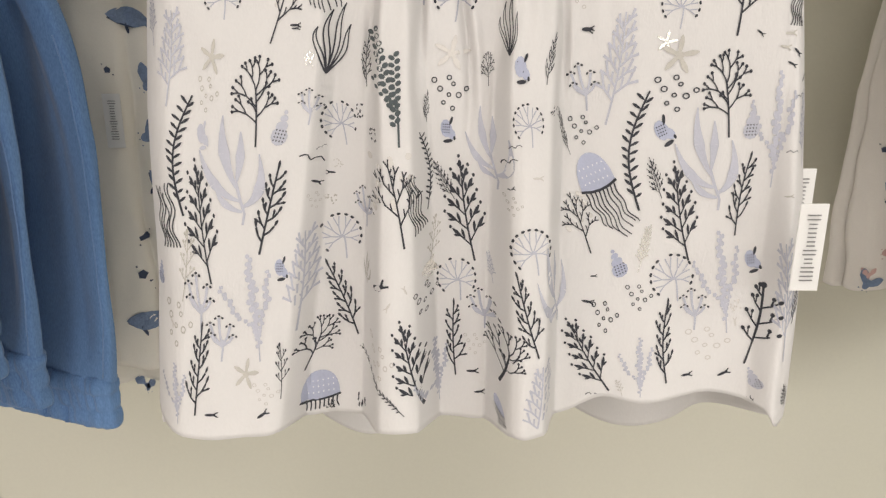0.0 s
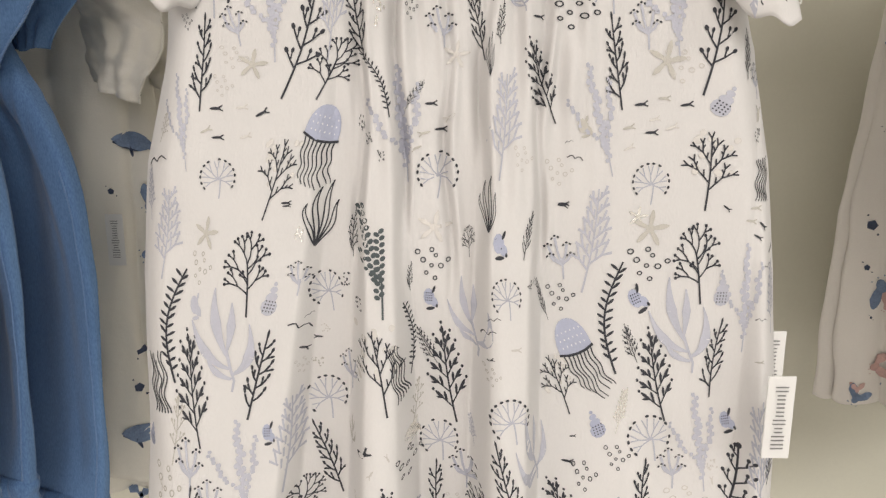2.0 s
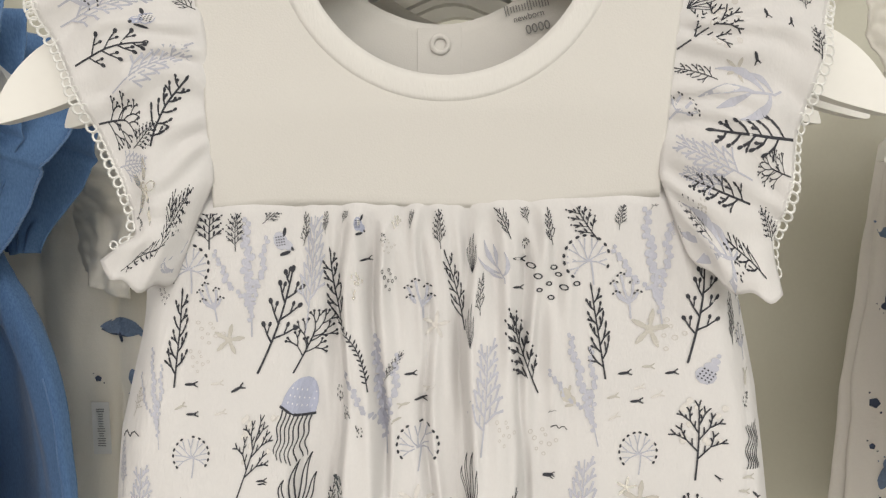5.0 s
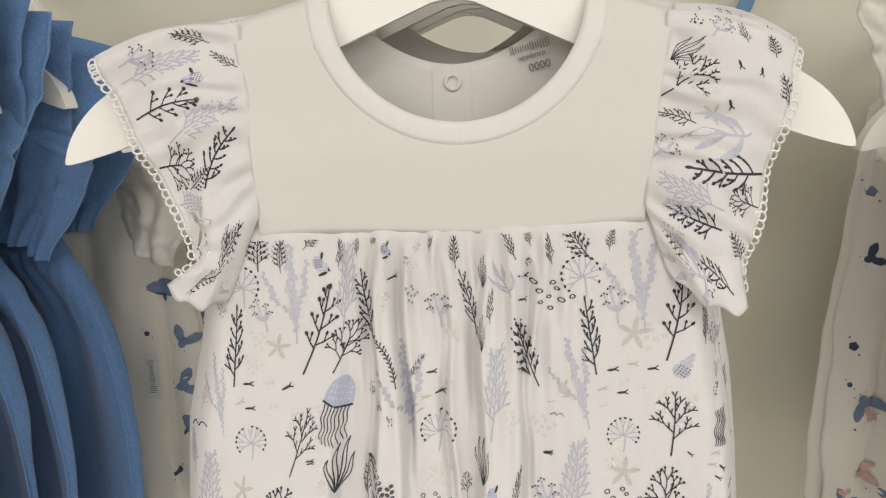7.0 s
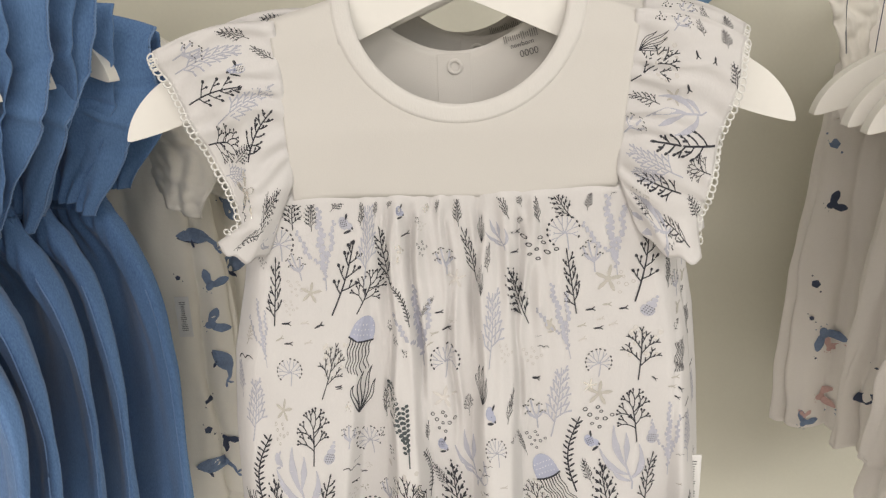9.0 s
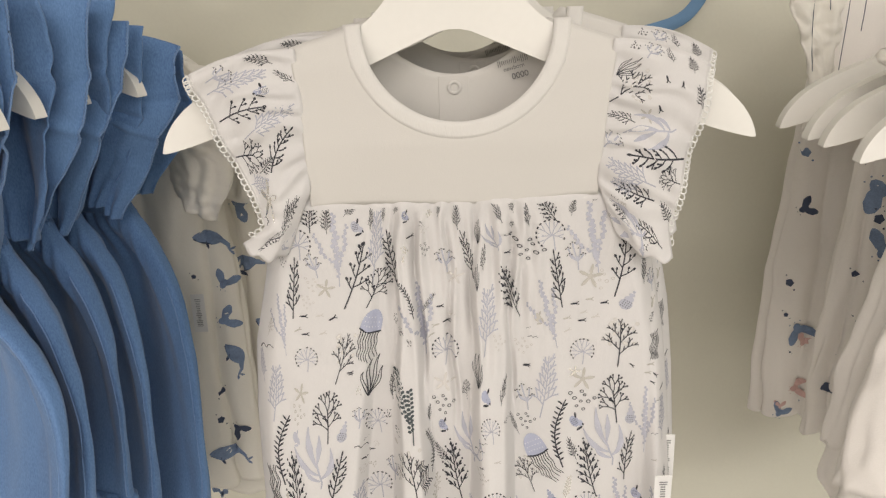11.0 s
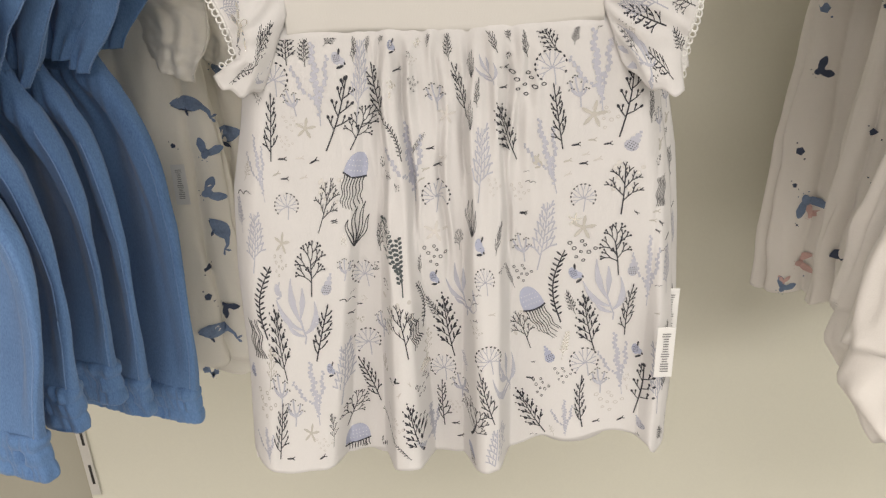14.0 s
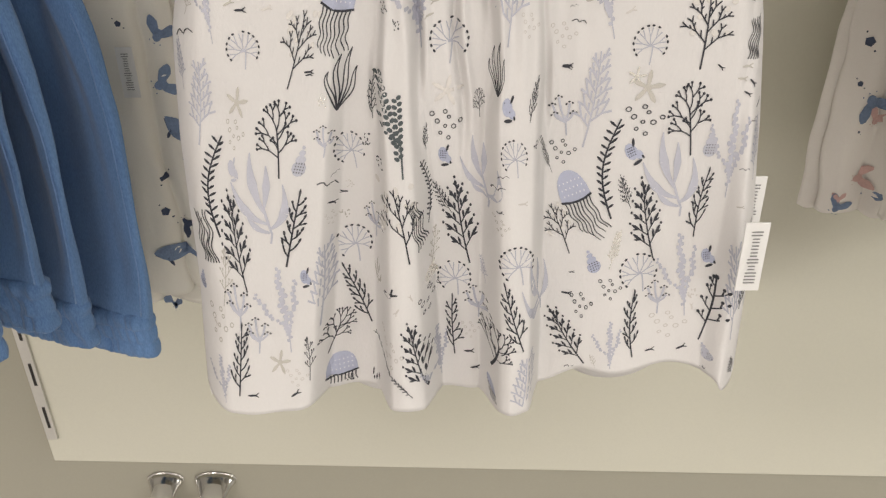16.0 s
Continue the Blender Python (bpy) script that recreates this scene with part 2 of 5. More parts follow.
def lobes(x, z):
    """How far each soft pleat stands forward at x, 0 to 1."""
    w = 0.0032 + 0.0018 * step(z, 1.43, HEM)
    t = min(1.0, max(0.0, (1.45 - z) / 0.2))
    rows = ((-0.128, -0.030 - 0.022 * t, 0.72), (-0.0215 - 0.0045 * t, -0.0105 + 0.0075 * t, 1.0), (0.020 - 0.003 * t, 0.040 - 0.003 * t, 1.05), (0.119 - 0.006 * t, 0.155, 0.42))
    k = 0.0
    for lo, hi, tall in rows:
        round_ = 1 - 0.22 * min(1.0, abs(2 * x - lo - hi) / (hi - lo)) ** 2
        k = max(k, tall * round_ * step(x, lo - w, lo + w) * step(x, hi + w, hi - w))
    # soft swell between the pleats
    return max(k, 0.10 + 0.06 * math.sin(x * 95 + 1.0))


def front_y(x, z):
    """The depth of the skirt's front cloth."""
    base = interp(z, [HEM, 1.32, 1.44, 1.49], [0.263, 0.272, 0.2812, 0.2817])
    amp = interp(z, [HEM, 1.323, 1.376, 1.44, 1.47], [0.036, 0.026, 0.014, 0.003, 0.0005])
    y = base - amp * lobes(x, z)
    # gathers under the yoke
    g = step(z, 1.36, SEAM - 0.02) * step(z, SEAM + 0.002, SEAM - 0.010) * step(x, -0.045, -0.02) * step(x, 0.07, 0.045)
    y += 0.0013 * g * math.sin(x * 520 + 6 * nz(x * 30, z * 12)) + 0.0008 * g * math.sin(x * 900 + z * 60)
    y += 0.0030 * step(z, SEAM, SEAM - 0.03) * nz(x * 26, z * 7, 3.1) + 0.0012 * nz(x * 70, z * 30, 7.7)
    y += 0.0009 * step(z, SEAM, SEAM - 0.03) * math.sin(x * 240 + 9 * nz(x * 22, z * 4, 1.7)) * (0.4 + nz(x * 12, z * 9, 6.0))
    cz = step(z, 1.335, 1.385) * step(z, 1.478, 1.462)
    if cz > 0:
        t = min(1.0, max(0.0, (1.45 - z) / 0.2))
        for k, xc in enumerate((-0.0215 - 0.0045 * t, -0.0105 + 0.0075 * t, 0.020 - 0.003 * t, 0.040 - 0.003 * t, 0.0065 + 0.004 * t)):
            off = (x - xc - 0.0012 * math.sin(z * 90 + k)) / 0.0016
            if abs(off) < 4:
                y += cz * (0.0034 * math.exp(-off * off) - 0.0014 * math.exp(-(off - 1.9) ** 2))
    # tucked behind the yoke, and turned back at its sides
    y += 0.0018 * step(z, SEAM - 0.002 + 0.012 * x, SEAM + 0.003 + 0.012 * x)
    sl, sr = side_left(z), side_right(z)
    e = min(x - sl, sr - x)
    y += 0.020 * (1 - min(1.0, max(0.0, e / 0.016))) ** 2 * (0.25 + 0.75 * step(z, 1.475, 1.43))
    return y


def hem_z(x):
    z = HEM + 0.0105 * min(1.0, lobes(x, HEM)) - 0.001 + 0.0012 * nz(x * 40, 2.0)
    # the wide left pleat sags, the right side swings up to a dropped corner
    z -= 0.0042 * math.sin(math.pi * min(1.0, max(0.0, (x + 0.106) / 0.056)))
    z += (0.0065 + 0.0016 * math.sin(x * 150)) * step(x, 0.040, 0.060) * step(x, 0.120, 0.108)
    return z - 0.0060 * step(x, 0.114, 0.121)


def skirt_point(u, v):
    """Once round the skirt: the front from u 0 to 0.6, then the back."""
    if u <= 0.6:
        s = u / 0.6
        top = SEAM + 0.0055 + 0.003 * s
        low = hem_z(side_left(HEM) + (side_right(HEM) - side_left(HEM)) * s)
        z = top + (low - top) * v
        x = side_left(z) + (side_right(z) - side_left(z)) * s
        return (x, front_y(x, z), z)
    s = (u - 0.6) / 0.4
    low = 1.231 + 0.006 * math.sin(s * 15 + 1.0) + 0.010 * step(s, 0.12, 0.0) + 0.020 * step(s, 0.86, 1.0)
    z = SEAM + (low - SEAM) * v
    x = side_right(z) + (side_left(z) - side_right(z)) * s
    y = 0.300 + 0.006 * math.sin(math.pi * s) + (0.004 + 0.012 * v) * math.sin(s * 24 + 2 * nz(s * 4, v)) * math.sin(math.pi * s)
    yl = front_y(side_left(z), z) if s > 0.5 else front_y(side_right(z), z)
    k = step(min(s, 1 - s), 0, 0.12)
    return (x, yl * (1 - k) + y * k, z)


def sleeve_point(a, b, side):
    """The flutter sleeve: a from the shoulder down, b from the seam out to the lace."""
    if side < 0:
        seam = (interp(a, [0, .5, .8, 1], [-0.068, -0.064, -0.064, -0.077]), interp(a, [0, .5, .8, 1], [1.558, 1.515, 1.487, 1.457]))
        edge = (interp(a, [0, .12, .3, .5, .7, .88, 1], [-0.118, -0.116, -0.1075, -0.100, -0.091, -0.086, -0.0985]), interp(a, [0, .12, .3, .5, .7, .88, 1], [1.548, 1.540, 1.524, 1.506, 1.487, 1.470, 1.461]))
    else:
        seam = (interp(a, [0, .5, .8, 1], [0.094, 0.088, 0.087, 0.095]), interp(a, [0, .5, .8, 1], [1.558, 1.515, 1.487, 1.464]))
        edge = (interp(a, [0, .12, .3, .5, .7, .88, 1], [0.139, 0.1375, 0.1335, 0.129, 0.1245, 0.1215, 0.1225]), interp(a, [0, .12, .3, .5, .7, .88, 1], [1.545, 1.537, 1.520, 1.500, 1.480, 1.462, 1.448]))
    k = b * 1.06 - 0.06
    x = seam[0] + (edge[0] - seam[0]) * k
    z = seam[1] + (edge[1] - seam[1]) * k + 0.004 * math.sin(math.pi * b) * (1 - a)
    y = 0.2806 + 0.0029 * b - 0.0060 * math.sin(math.pi * min(1, b * 0.85)) * (0.4 + a) - 0.004 * b + 0.0022 * step(a, 0.35, 0.0) * (1 - 0.4 * b)
    y += 0.0022 * b * math.sin(a * 15 + side + 3 * nz(a * 3, b * 2, side)) + 0.0017 * math.sin(a * 52 + 7 * nz(a * 5, b * 1.5, 4 + side)) * (1 - 0.75 * b) * step(b, 0.0, 0.15)
    y += 0.0022 * nz(a * 5, b * 3, 8 + side) * b
    y -= 0.005 * step(a, 0.8, 1.0) * b
    z -= 0.006 * math.sin(math.pi * b ** 0.8) * step(a, 0.7, 1.0) + 0.0012 * math.sin(b * 17) * step(a, 0.85, 1.0)
    return (x, y, z)


def yoke_y(x, z):
    return interp(z, [1.48, 1.51, 1.55, 1.568], [0.2815, 0.2785, 0.281, 0.288]) + 0.0008 * nz(x * 18, z * 18) + 0.10 * (x - CX) ** 2


def neck_edge(s):
    """The front neckline, s from 0 at one shoulder to 1 at the other."""
    a = math.pi * s
    return (CX + 0.0015 - 0.0475 * math.cos(a), 1.569 - 0.048 * math.sin(a))


def yoke_front(u, v):
    n = neck_edge(0.0)
    if u < 0.12:
        top = (-0.068 + (n[0] + 0.068) * (u / 0.12), 1.559 + (1.569 - 1.559) * (u / 0.12))
    elif u > 0.88:
        k = (1 - u) / 0.12
        top = (0.094 + (neck_edge(1.0)[0] - 0.094) * k, 1.559 + 0.010 * k)
    else:
        top = neck_edge((u - 0.12) / 0.76)
    bx = -0.0635 + 0.149 * u
    bz = SEAM - 0.0015 + 0.003 * u + 0.0012 * math.sin(u * 7) - 0.0015
    x, z = top[0] + (bx - top[0]) * v, top[1] + (bz - top[1]) * v
    x += 0.0015 * math.sin(math.pi * v) * (1 if u > 0.5 else -1) * -1 * abs(2 * u - 1)
    return (x, yoke_y(x, z) - (-0.0007 if v > 0.97 else 0.0), z)


def yoke_back(u, v):
    x0 = -0.068 + 0.162 * u
    dip = 1.569 - 0.0275 * math.cos(math.pi * min(1, abs(x0 - CX) / 0.047) / 2) ** 0.8 if abs(x0 - CX) < 0.047 else 1.569 - 0.010 * (abs(x0 - CX) - 0.047) / 0.03
    z = dip + (SEAM - dip) * v
    return (x0, 0.308 - 0.012 * step(abs(x0 - CX), 0.045, 0.075) + 0.001 * nz(x0 * 30, z * 30), z)


def ribbon_along(fn, n, width_fn):
    """A flat band whose two edges are fn(s) and width_fn(s)."""
    verts, faces = [], []
    for i in range(n + 1):
        s = i / n
        p, q = Vector(fn(s)), Vector(width_fn(s))
        for k in range(5):
            f = k / 4
            r = p.lerp(q, f)
            r.y -= 0.0004 * math.sin(math.pi * f)
            verts.append(r)
    for i in range(n):
        for k in range(4):
            a = i * 5 + k
            faces.append((a, a + 1, a + 6, a + 5))
    return verts, faces


def text_mesh(name, words, size, mat):
    cu = bpy.data.curves.new(name, "FONT")
    cu.body, cu.size, cu.extrude = words, size, 0.00008
    ob = bpy.data.objects.new(name, cu)
    scene.collection.objects.link(ob)
    me = bpy.data.meshes.new_from_object(ob.evaluated_get(bpy.context.evaluated_depsgraph_get()))
    me.name = name
    bpy.data.objects.remove(ob)
    bpy.data.curves.remove(cu)
    me.materials.clear()
    me.materials.append(mat)
    return me


def bars_mesh(name, length, height, mat):
    """Wording as a row of small plain bars along x."""
    bm = bmesh.new()
    n = 8
    w = length / n
    for i in range(n):
        h = height * (1.0, 0.62, 0.62, 0.62, 1.0, 0.62, 1.0, 1.0)[i]
        for k in (0.22, 0.70):
            m = pose(w * (i + k), 0, 0) @ Matrix.Diagonal((w * 0.13, h, 0.0003, 1))
            bmesh.ops.create_cube(bm, size=1, matrix=m)
    me = bpy.data.meshes.new(name)
    bm.to_mesh(me)
    bm.free()
    me.materials.append(mat)
    return me


# ---- print shapes: flat drawings in (side, up) from a base at 0, 0 to a tip at 0, 1
class Drawing:
    def __init__(self):
        self.polys = []

    def stroke(self, pts, w0, w1=None, mat=0):
        w1 = w0 if w1 is None else w1
        w0, w1 = w0 * 1.1, w1 * 1.1
        n = len(pts)
        left, right = [], []
        for i, p in enumerate(pts):
            q, r = pts[max(0, i - 1)], pts[min(n - 1, i + 1)]
            d = Vector((r[0] - q[0], r[1] - q[1]))
            if d.length < 1e-9:
                d = Vector((0, 1))
            d.normalize()
            w = (w0 + (w1 - w0) * i / (n - 1)) / 2
            left.append((p[0] - d.y * w, p[1] + d.x * w))
            right.append((p[0] + d.y * w, p[1] - d.x * w))
        for i in range(n - 1):
            self.polys.append(([left[i], right[i], right[i + 1], left[i + 1]], mat))

    def blob(self, x, y, rx, ry, turn=0.0, mat=0, n=10):
        c, s = math.cos(turn), math.sin(turn)
        ring = []
        for k in range(n):
            a = 2 * math.pi * k / n
            px, py = rx * math.cos(a), ry * math.sin(a)
            ring.append((x + px * c - py * s, y + px * s + py * c))
        self.polys.append((ring, mat))

    def sheet(self, top, low, mat=0, rows=4):
        """A filled shape between two edges, in small quads that follow the cloth."""
        for i in range(len(top) - 1):
            for j in range(rows):
                f, g = j / rows, (j + 1) / rows
                quad = []
                for k, h in ((i, f), (i + 1, f), (i + 1, g), (i, g)):
                    quad.append((low[k][0] + (top[k][0] - low[k][0]) * h, low[k][1] + (top[k][1] - low[k][1]) * h))
                self.polys.append((quad, mat))

    def ring(self, x, y, r, w, mat=0, n=12):
        pts = [(x + r * math.cos(2 * math.pi * k / n), y + r * math.sin(2 * math.pi * k / n)) for k in range(n + 1)]
        self.stroke(pts, w * 0.8, w * 0.8, mat)

    def leaf(self, x, y, length, width, turn, mat=0):
        """A pointed leaf from x, y along turn (0 is up, plus is to the right)."""
        d, e = (math.sin(turn), math.cos(turn)), (math.cos(turn), -math.sin(turn))
        width *= 0.86
        prof = ((0, 0.25), (0.3, 0.75), (0.65, 1.0), (0.9, 0.55), (1, 0.15))
        left = [(x + d[0] * length * f - e[0] * width / 2 * w, y + d[1] * length * f - e[1] * width / 2 * w) for f, w in prof]
        right = [(x + d[0] * length * f + e[0] * width / 2 * w, y + d[1] * length * f + e[1] * width / 2 * w) for f, w in prof]
        for i in range(4):
            self.polys.append(([left[i], right[i], right[i + 1], left[i + 1]], mat))


def bend(amount, n=9, a=0.0, b=1.0):
    return [(amount * math.sin(math.pi * (a + (b - a) * i / n)), a + (b - a) * i / n) for i in range(n + 1)]


def fern(rng):
    """An upright sprig whose forked twigs thicken to their tips."""
    d = Drawing()
    c = rng.uniform(-0.07, 0.07)
    d.stroke(bend(c, 10), 0.022, 0.017)
    for i in range(5):
        t = 0.17 + 0.15 * i
        x = c * math.sin(math.pi * t)
        for s in (-1, 1):
            ln = (0.29 - 0.026 * i) * rng.uniform(0.8, 1.1)
            a = s * rng.uniform(0.6, 0.85)
            y = t + 0.038 * s
            hx, hy = x + math.sin(a) * ln * 0.34, y + math.cos(a) * ln * 0.30
            ex, ey = hx + math.sin(a * 0.7) * ln * 0.34, hy + math.cos(a * 0.7) * ln * 0.34
            d.stroke([(x, y), (hx, hy), (ex, ey)], 0.017, 0.022)
            d.leaf(ex, ey, ln * 0.34, 0.038, a * 0.45)
            if rng.random() < 0.8:
                b = a * 1.55 if rng.random() < 0.5 else a * 0.05
                d.stroke([(hx, hy), (hx + math.sin(b) * ln * 0.18, hy + math.cos(b) * ln * 0.18)], 0.016, 0.020)
                d.leaf(hx + math.sin(b) * ln * 0.16, hy + math.cos(b) * ln * 0.16, ln * 0.26, 0.034, b)
    d.leaf(c * 0.05, 0.91, 0.12, 0.036, 0.0)
    return d


def frond(rng):
    d = Drawing()
    c = 0.13
    d.stroke(bend(c, 12), 0.018, 0.014)
    for i in range(12):
        t = 0.12 + 0.072 * i
        x = c * math.sin(math.pi * t)
        for s in (-1, 1):
            d.leaf(x, t + 0.012 * s, 0.085 * rng.uniform(0.8, 1.15), 0.030, s * rng.uniform(0.75, 1.05))
    return d


def berry(rng):
    """A branching coral with a dot on each tip."""
    d = Drawing()
    d.stroke(bend(0.03, 8, 0, 0.62), 0.024, 0.020)

    def twig(x, y, a, ln, deep):
        ex, ey = x + math.sin(a) * ln, y + math.cos(a) * ln
        mx, my = (x + ex) / 2 + math.cos(a) * ln * 0.08, (y + ey) / 2
        d.stroke([(x, y), (mx, my), (ex, ey)], 0.018, 0.015)
        if deep:
            twig(ex, ey, a - rng.uniform(0.3, 0.5), ln * 0.68, deep - 1)
            twig(ex, ey, a + rng.uniform(0.25, 0.5), ln * 0.72, deep - 1)
        else:
            d.blob(ex, ey, 0.021, 0.021, n=8)
    for t, a, ln, deep in ((0.26, -0.95, 0.17, 2), (0.32, 0.85, 0.15, 2), (0.42, -0.8, 0.18, 2), (0.48, 0.7, 0.18, 2), (0.58, -0.30, 0.16, 2), (0.61, 0.35, 0.17, 2), (0.36, -0.5, 0.10, 1), (0.55, 0.95, 0.12, 1)):
        twig(0.03 * math.sin(math.pi * t), t, a, ln, deep)
    return d


def buds(rng):
    """A sprig with round dark buds."""
    d = Drawing()
    d.stroke(bend(0.04, 9), 0.022, 0.016)
    for i, (t, a, ln) in enumerate(((0.30, -0.8, 0.20), (0.34, 0.9, 0.24), (0.48, -0.7, 0.24), (0.52, 0.7, 0.24), (0.68, -0.6, 0.20), (0.72, 0.7, 0.2), (0.86, -0.7, 0.12))):
        x = 0.04 * math.sin(math.pi * t)
        ex, ey = x + math.sin(a) * ln, t + math.cos(a) * ln
        d.stroke([(x, t), ((x + ex) / 2, (t + ey) / 2 - 0.01), (ex, ey)], 0.017, 0.014)
        d.blob(ex, ey, 0.022, 0.031, -a, n=9)
        hx, hy = (x + ex) / 2, (t + ey) / 2
        d.stroke([(hx, hy), (hx + math.sin(a * 0.1) * 0.07, hy + 0.07)], 0.015, 0.012)
        d.blob(hx + math.sin(a * 0.1) * 0.07, hy + 0.085, 0.018, 0.026, 0, n=8)
    d.blob(0, 1.0, 0.026, 0.038, n=9)
    return d


def fan(rng):
    """A spreading bush of long narrow leaves and loose dots."""
    d = Drawing()
    d.stroke(bend(-0.03, 9, 0, 0.85), 0.022, 0.016)
    for t, a in ((0.16, -0.80), (0.20, 0.70), (0.32, -0.85), (0.36, 0.72), (0.47, -0.78), (0.50, 0.68), (0.61, -0.66), (0.64, 0.60), (0.75, -0.48), (0.78, 0.46), (0.86, 0.0)):
        x = -0.03 * math.sin(math.pi * t)
        ln = (0.30 - 0.14 * t) * rng.uniform(0.9, 1.1)
        ex, ey = x + math.sin(a) * ln, t + math.cos(a) * ln
        d.stroke([(x, t), ((x + ex) / 2, (t + ey) / 2), (ex, ey)], 0.015, 0.013)
        d.leaf(x + math.sin(a) * ln * 0.5, t + math.cos(a) * ln * 0.5, ln * 0.58, 0.048, a)
        d.leaf(x + math.sin(a) * ln * 0.35, t + math.cos(a) * ln * 0.35, ln * 0.46, 0.042, a - 0.6 if a > 0 else a + 0.6)
        d.leaf(x + math.sin(a) * ln * 0.6, t + math.cos(a) * ln * 0.6, ln * 0.34, 0.030, a + 0.55 if a > 0 else a - 0.55)
        d.blob(ex + math.sin(a) * 0.05, ey + math.cos(a) * 0.05, 0.018, 0.020, n=7)
    return d


def twigs(rng):
    """A bare forked twig over pale round leaves."""
    d = Drawing()
    for k in range(14):
        d.blob(rng.uniform(-0.30, 0.30), rng.uniform(0.42, 0.98), 0.040, 0.040, mat=1, n=9)
    d.stroke(bend(0.02, 8, 0, 0.75), 0.022, 0.016)

    def fork(x, y, a, ln, deep):
        ex, ey = x + math.sin(a) * ln, y + math.cos(a) * ln
        d.stroke([(x, y), (ex, ey)], 0.018, 0.015)
        if deep:
            fork(ex, ey, a - rng.uniform(0.3, 0.55), ln * 0.60, deep - 1)
            fork(ex, ey, a + rng.uniform(0.3, 0.55), ln * 0.60, deep - 1)
            fork((x + ex) / 2, (y + ey) / 2, a + (0.7 if a < 0 else -0.7), ln * 0.42, 0)
    for t, a, ln, deep in ((0.26, 0.75, 0.20, 2), (0.34, -0.75, 0.21, 2), (0.48, 0.65, 0.19, 2), (0.56, -0.6, 0.18, 2), (0.66, 0.4, 0.15, 1), (0.74, -0.1, 0.14, 1)):
        fork(0.02, t, a, ln, deep)
    return d


def kelp(rng):
    """Broad pale wavy blades that leave one stem."""
    d = Drawing()
    d.stroke([(0, 0), (0.03, 0.10), (0.01, 0.22), (-0.01, 0.40)], 0.018, 0.028)
    for x0, y0, x1, y1, x2, y2, w in ((-0.01, 0.34, -0.13, 0.66, -0.04, 1.0, 0.095), (0.0, 0.22, -0.26, 0.34, -0.30, 0.72, 0.085), (0.0, 0.40, 0.08, 0.62, 0.10, 0.84, 0.080), (0.02, 0.16, 0.26, 0.22, 0.24, 0.62, 0.095), (0.01, 0.12, -0.16, 0.18, -0.20, 0.36, 0.06)):
        pts = []
        for i in range(9):
            t = i / 8
            pts.append(((1 - t) ** 2 * x0 + 2 * t * (1 - t) * x1 + t * t * x2, (1 - t) ** 2 * y0 + 2 * t * (1 - t) * y1 + t * t * y2))
        d.stroke(pts[:5], 0.022, w)
        d.stroke(pts[4:], w, 0.010)
    return d


def feather(rng):
    """A pale many-branched coral tree."""
    d = Drawing()
    d.stroke(bend(0.03, 9, 0, 0.95), 0.020, 0.014)
    for i in range(6):
        t = 0.24 + 0.115 * i
        for s in (-1, 1):
            ln = (0.30 - 0.024 * i) * rng.uniform(0.85, 1.1)
            a = s * (0.70 - 0.03 * i)
            x = 0.03 * math.sin(math.pi * t)
            y = t + 0.028 * s
            mx, my = x + math.sin(a * 1.25) * ln * 0.5, y + math.cos(a * 1.25) * ln * 0.5
            ex, ey = mx + math.sin(a * 0.5) * ln * 0.5, my + math.cos(a * 0.5) * ln * 0.5
            d.stroke([(x, y), (mx, my), (ex, ey)], 0.017, 0.024)
            d.stroke([(mx, my), (mx + math.sin(a * 1.8) * ln * 0.36, my + math.cos(a * 1.8) * ln * 0.36)], 0.016, 0.024)
            d.stroke([((x + mx) / 2, (y + my) / 2), ((x + mx) / 2 + math.sin(a * 0.1) * ln * 0.32, (y + my) / 2 + math.cos(a * 0.1) * ln * 0.32)], 0.016, 0.022)
    return d


def knobbly(rng):
    """Pale beaded seaweed strands that part upwards."""
    d = Drawing()
    d.stroke(bend(0.03, 8, 0, 0.5), 0.014, 0.014)
    for x1, y0, y1, r in ((0.03, 0.14, 1.0, 0.033), (-0.30, 0.28, 0.76, 0.024), (0.22, 0.24, 0.84, 0.026)):
        n = int((y1 - y0) / 0.034)
        for i in range(n):
            t = i / n
            x = x1 * math.sin(t * math.pi / 2) ** 0.9 + 0.018 * math.sin(i * 0.9)
            k = r * (0.7 + 0.5 * math.sin(math.pi * t))
            s = 1 if i % 2 else -1
            d.blob(x + s * k * rng.uniform(0.4, 1.0), y0 + (y1 - y0) * t, k * rng.uniform(0.7, 1.0), k * 0.75, rng.uniform(0, 2), n=7)
            d.blob(x, y0 + (y1 - y0) * t, k * 0.6, k * 0.9, 0, n=6)
    return d


def urchin(rng):
    """A pale rayed flower head with dark dashes round its rim."""
    d = Drawing()
    d.stroke(bend(0.06, 6, 0, 0.46), 0.026, 0.03, 1)
    for k in range(7):
        a = -2.05 + 4.1 * k / 6
        ln = 0.36
        hx, hy = math.sin(a) * ln * 0.55, 0.46 + math.cos(a) * ln * 0.5
        d.stroke([(0.01, 0.44), (hx * 0.6, 0.44 + (hy - 0.44) * 0.55), (hx, hy)], 0.024, 0.02, 1)
        for da in (-0.16, 0.16):
            d.stroke([(hx, hy), (math.sin(a + da) * ln, 0.5 + math.cos(a + da) * ln)], 0.018, 0.022, 1)
            if rng.random() < 0.85:
                d.blob(math.sin(a + da) * (ln + 0.045), 0.5 + math.cos(a + da) * (ln + 0.045), 0.042, 0.026, -(a + da), n=7)
    return d


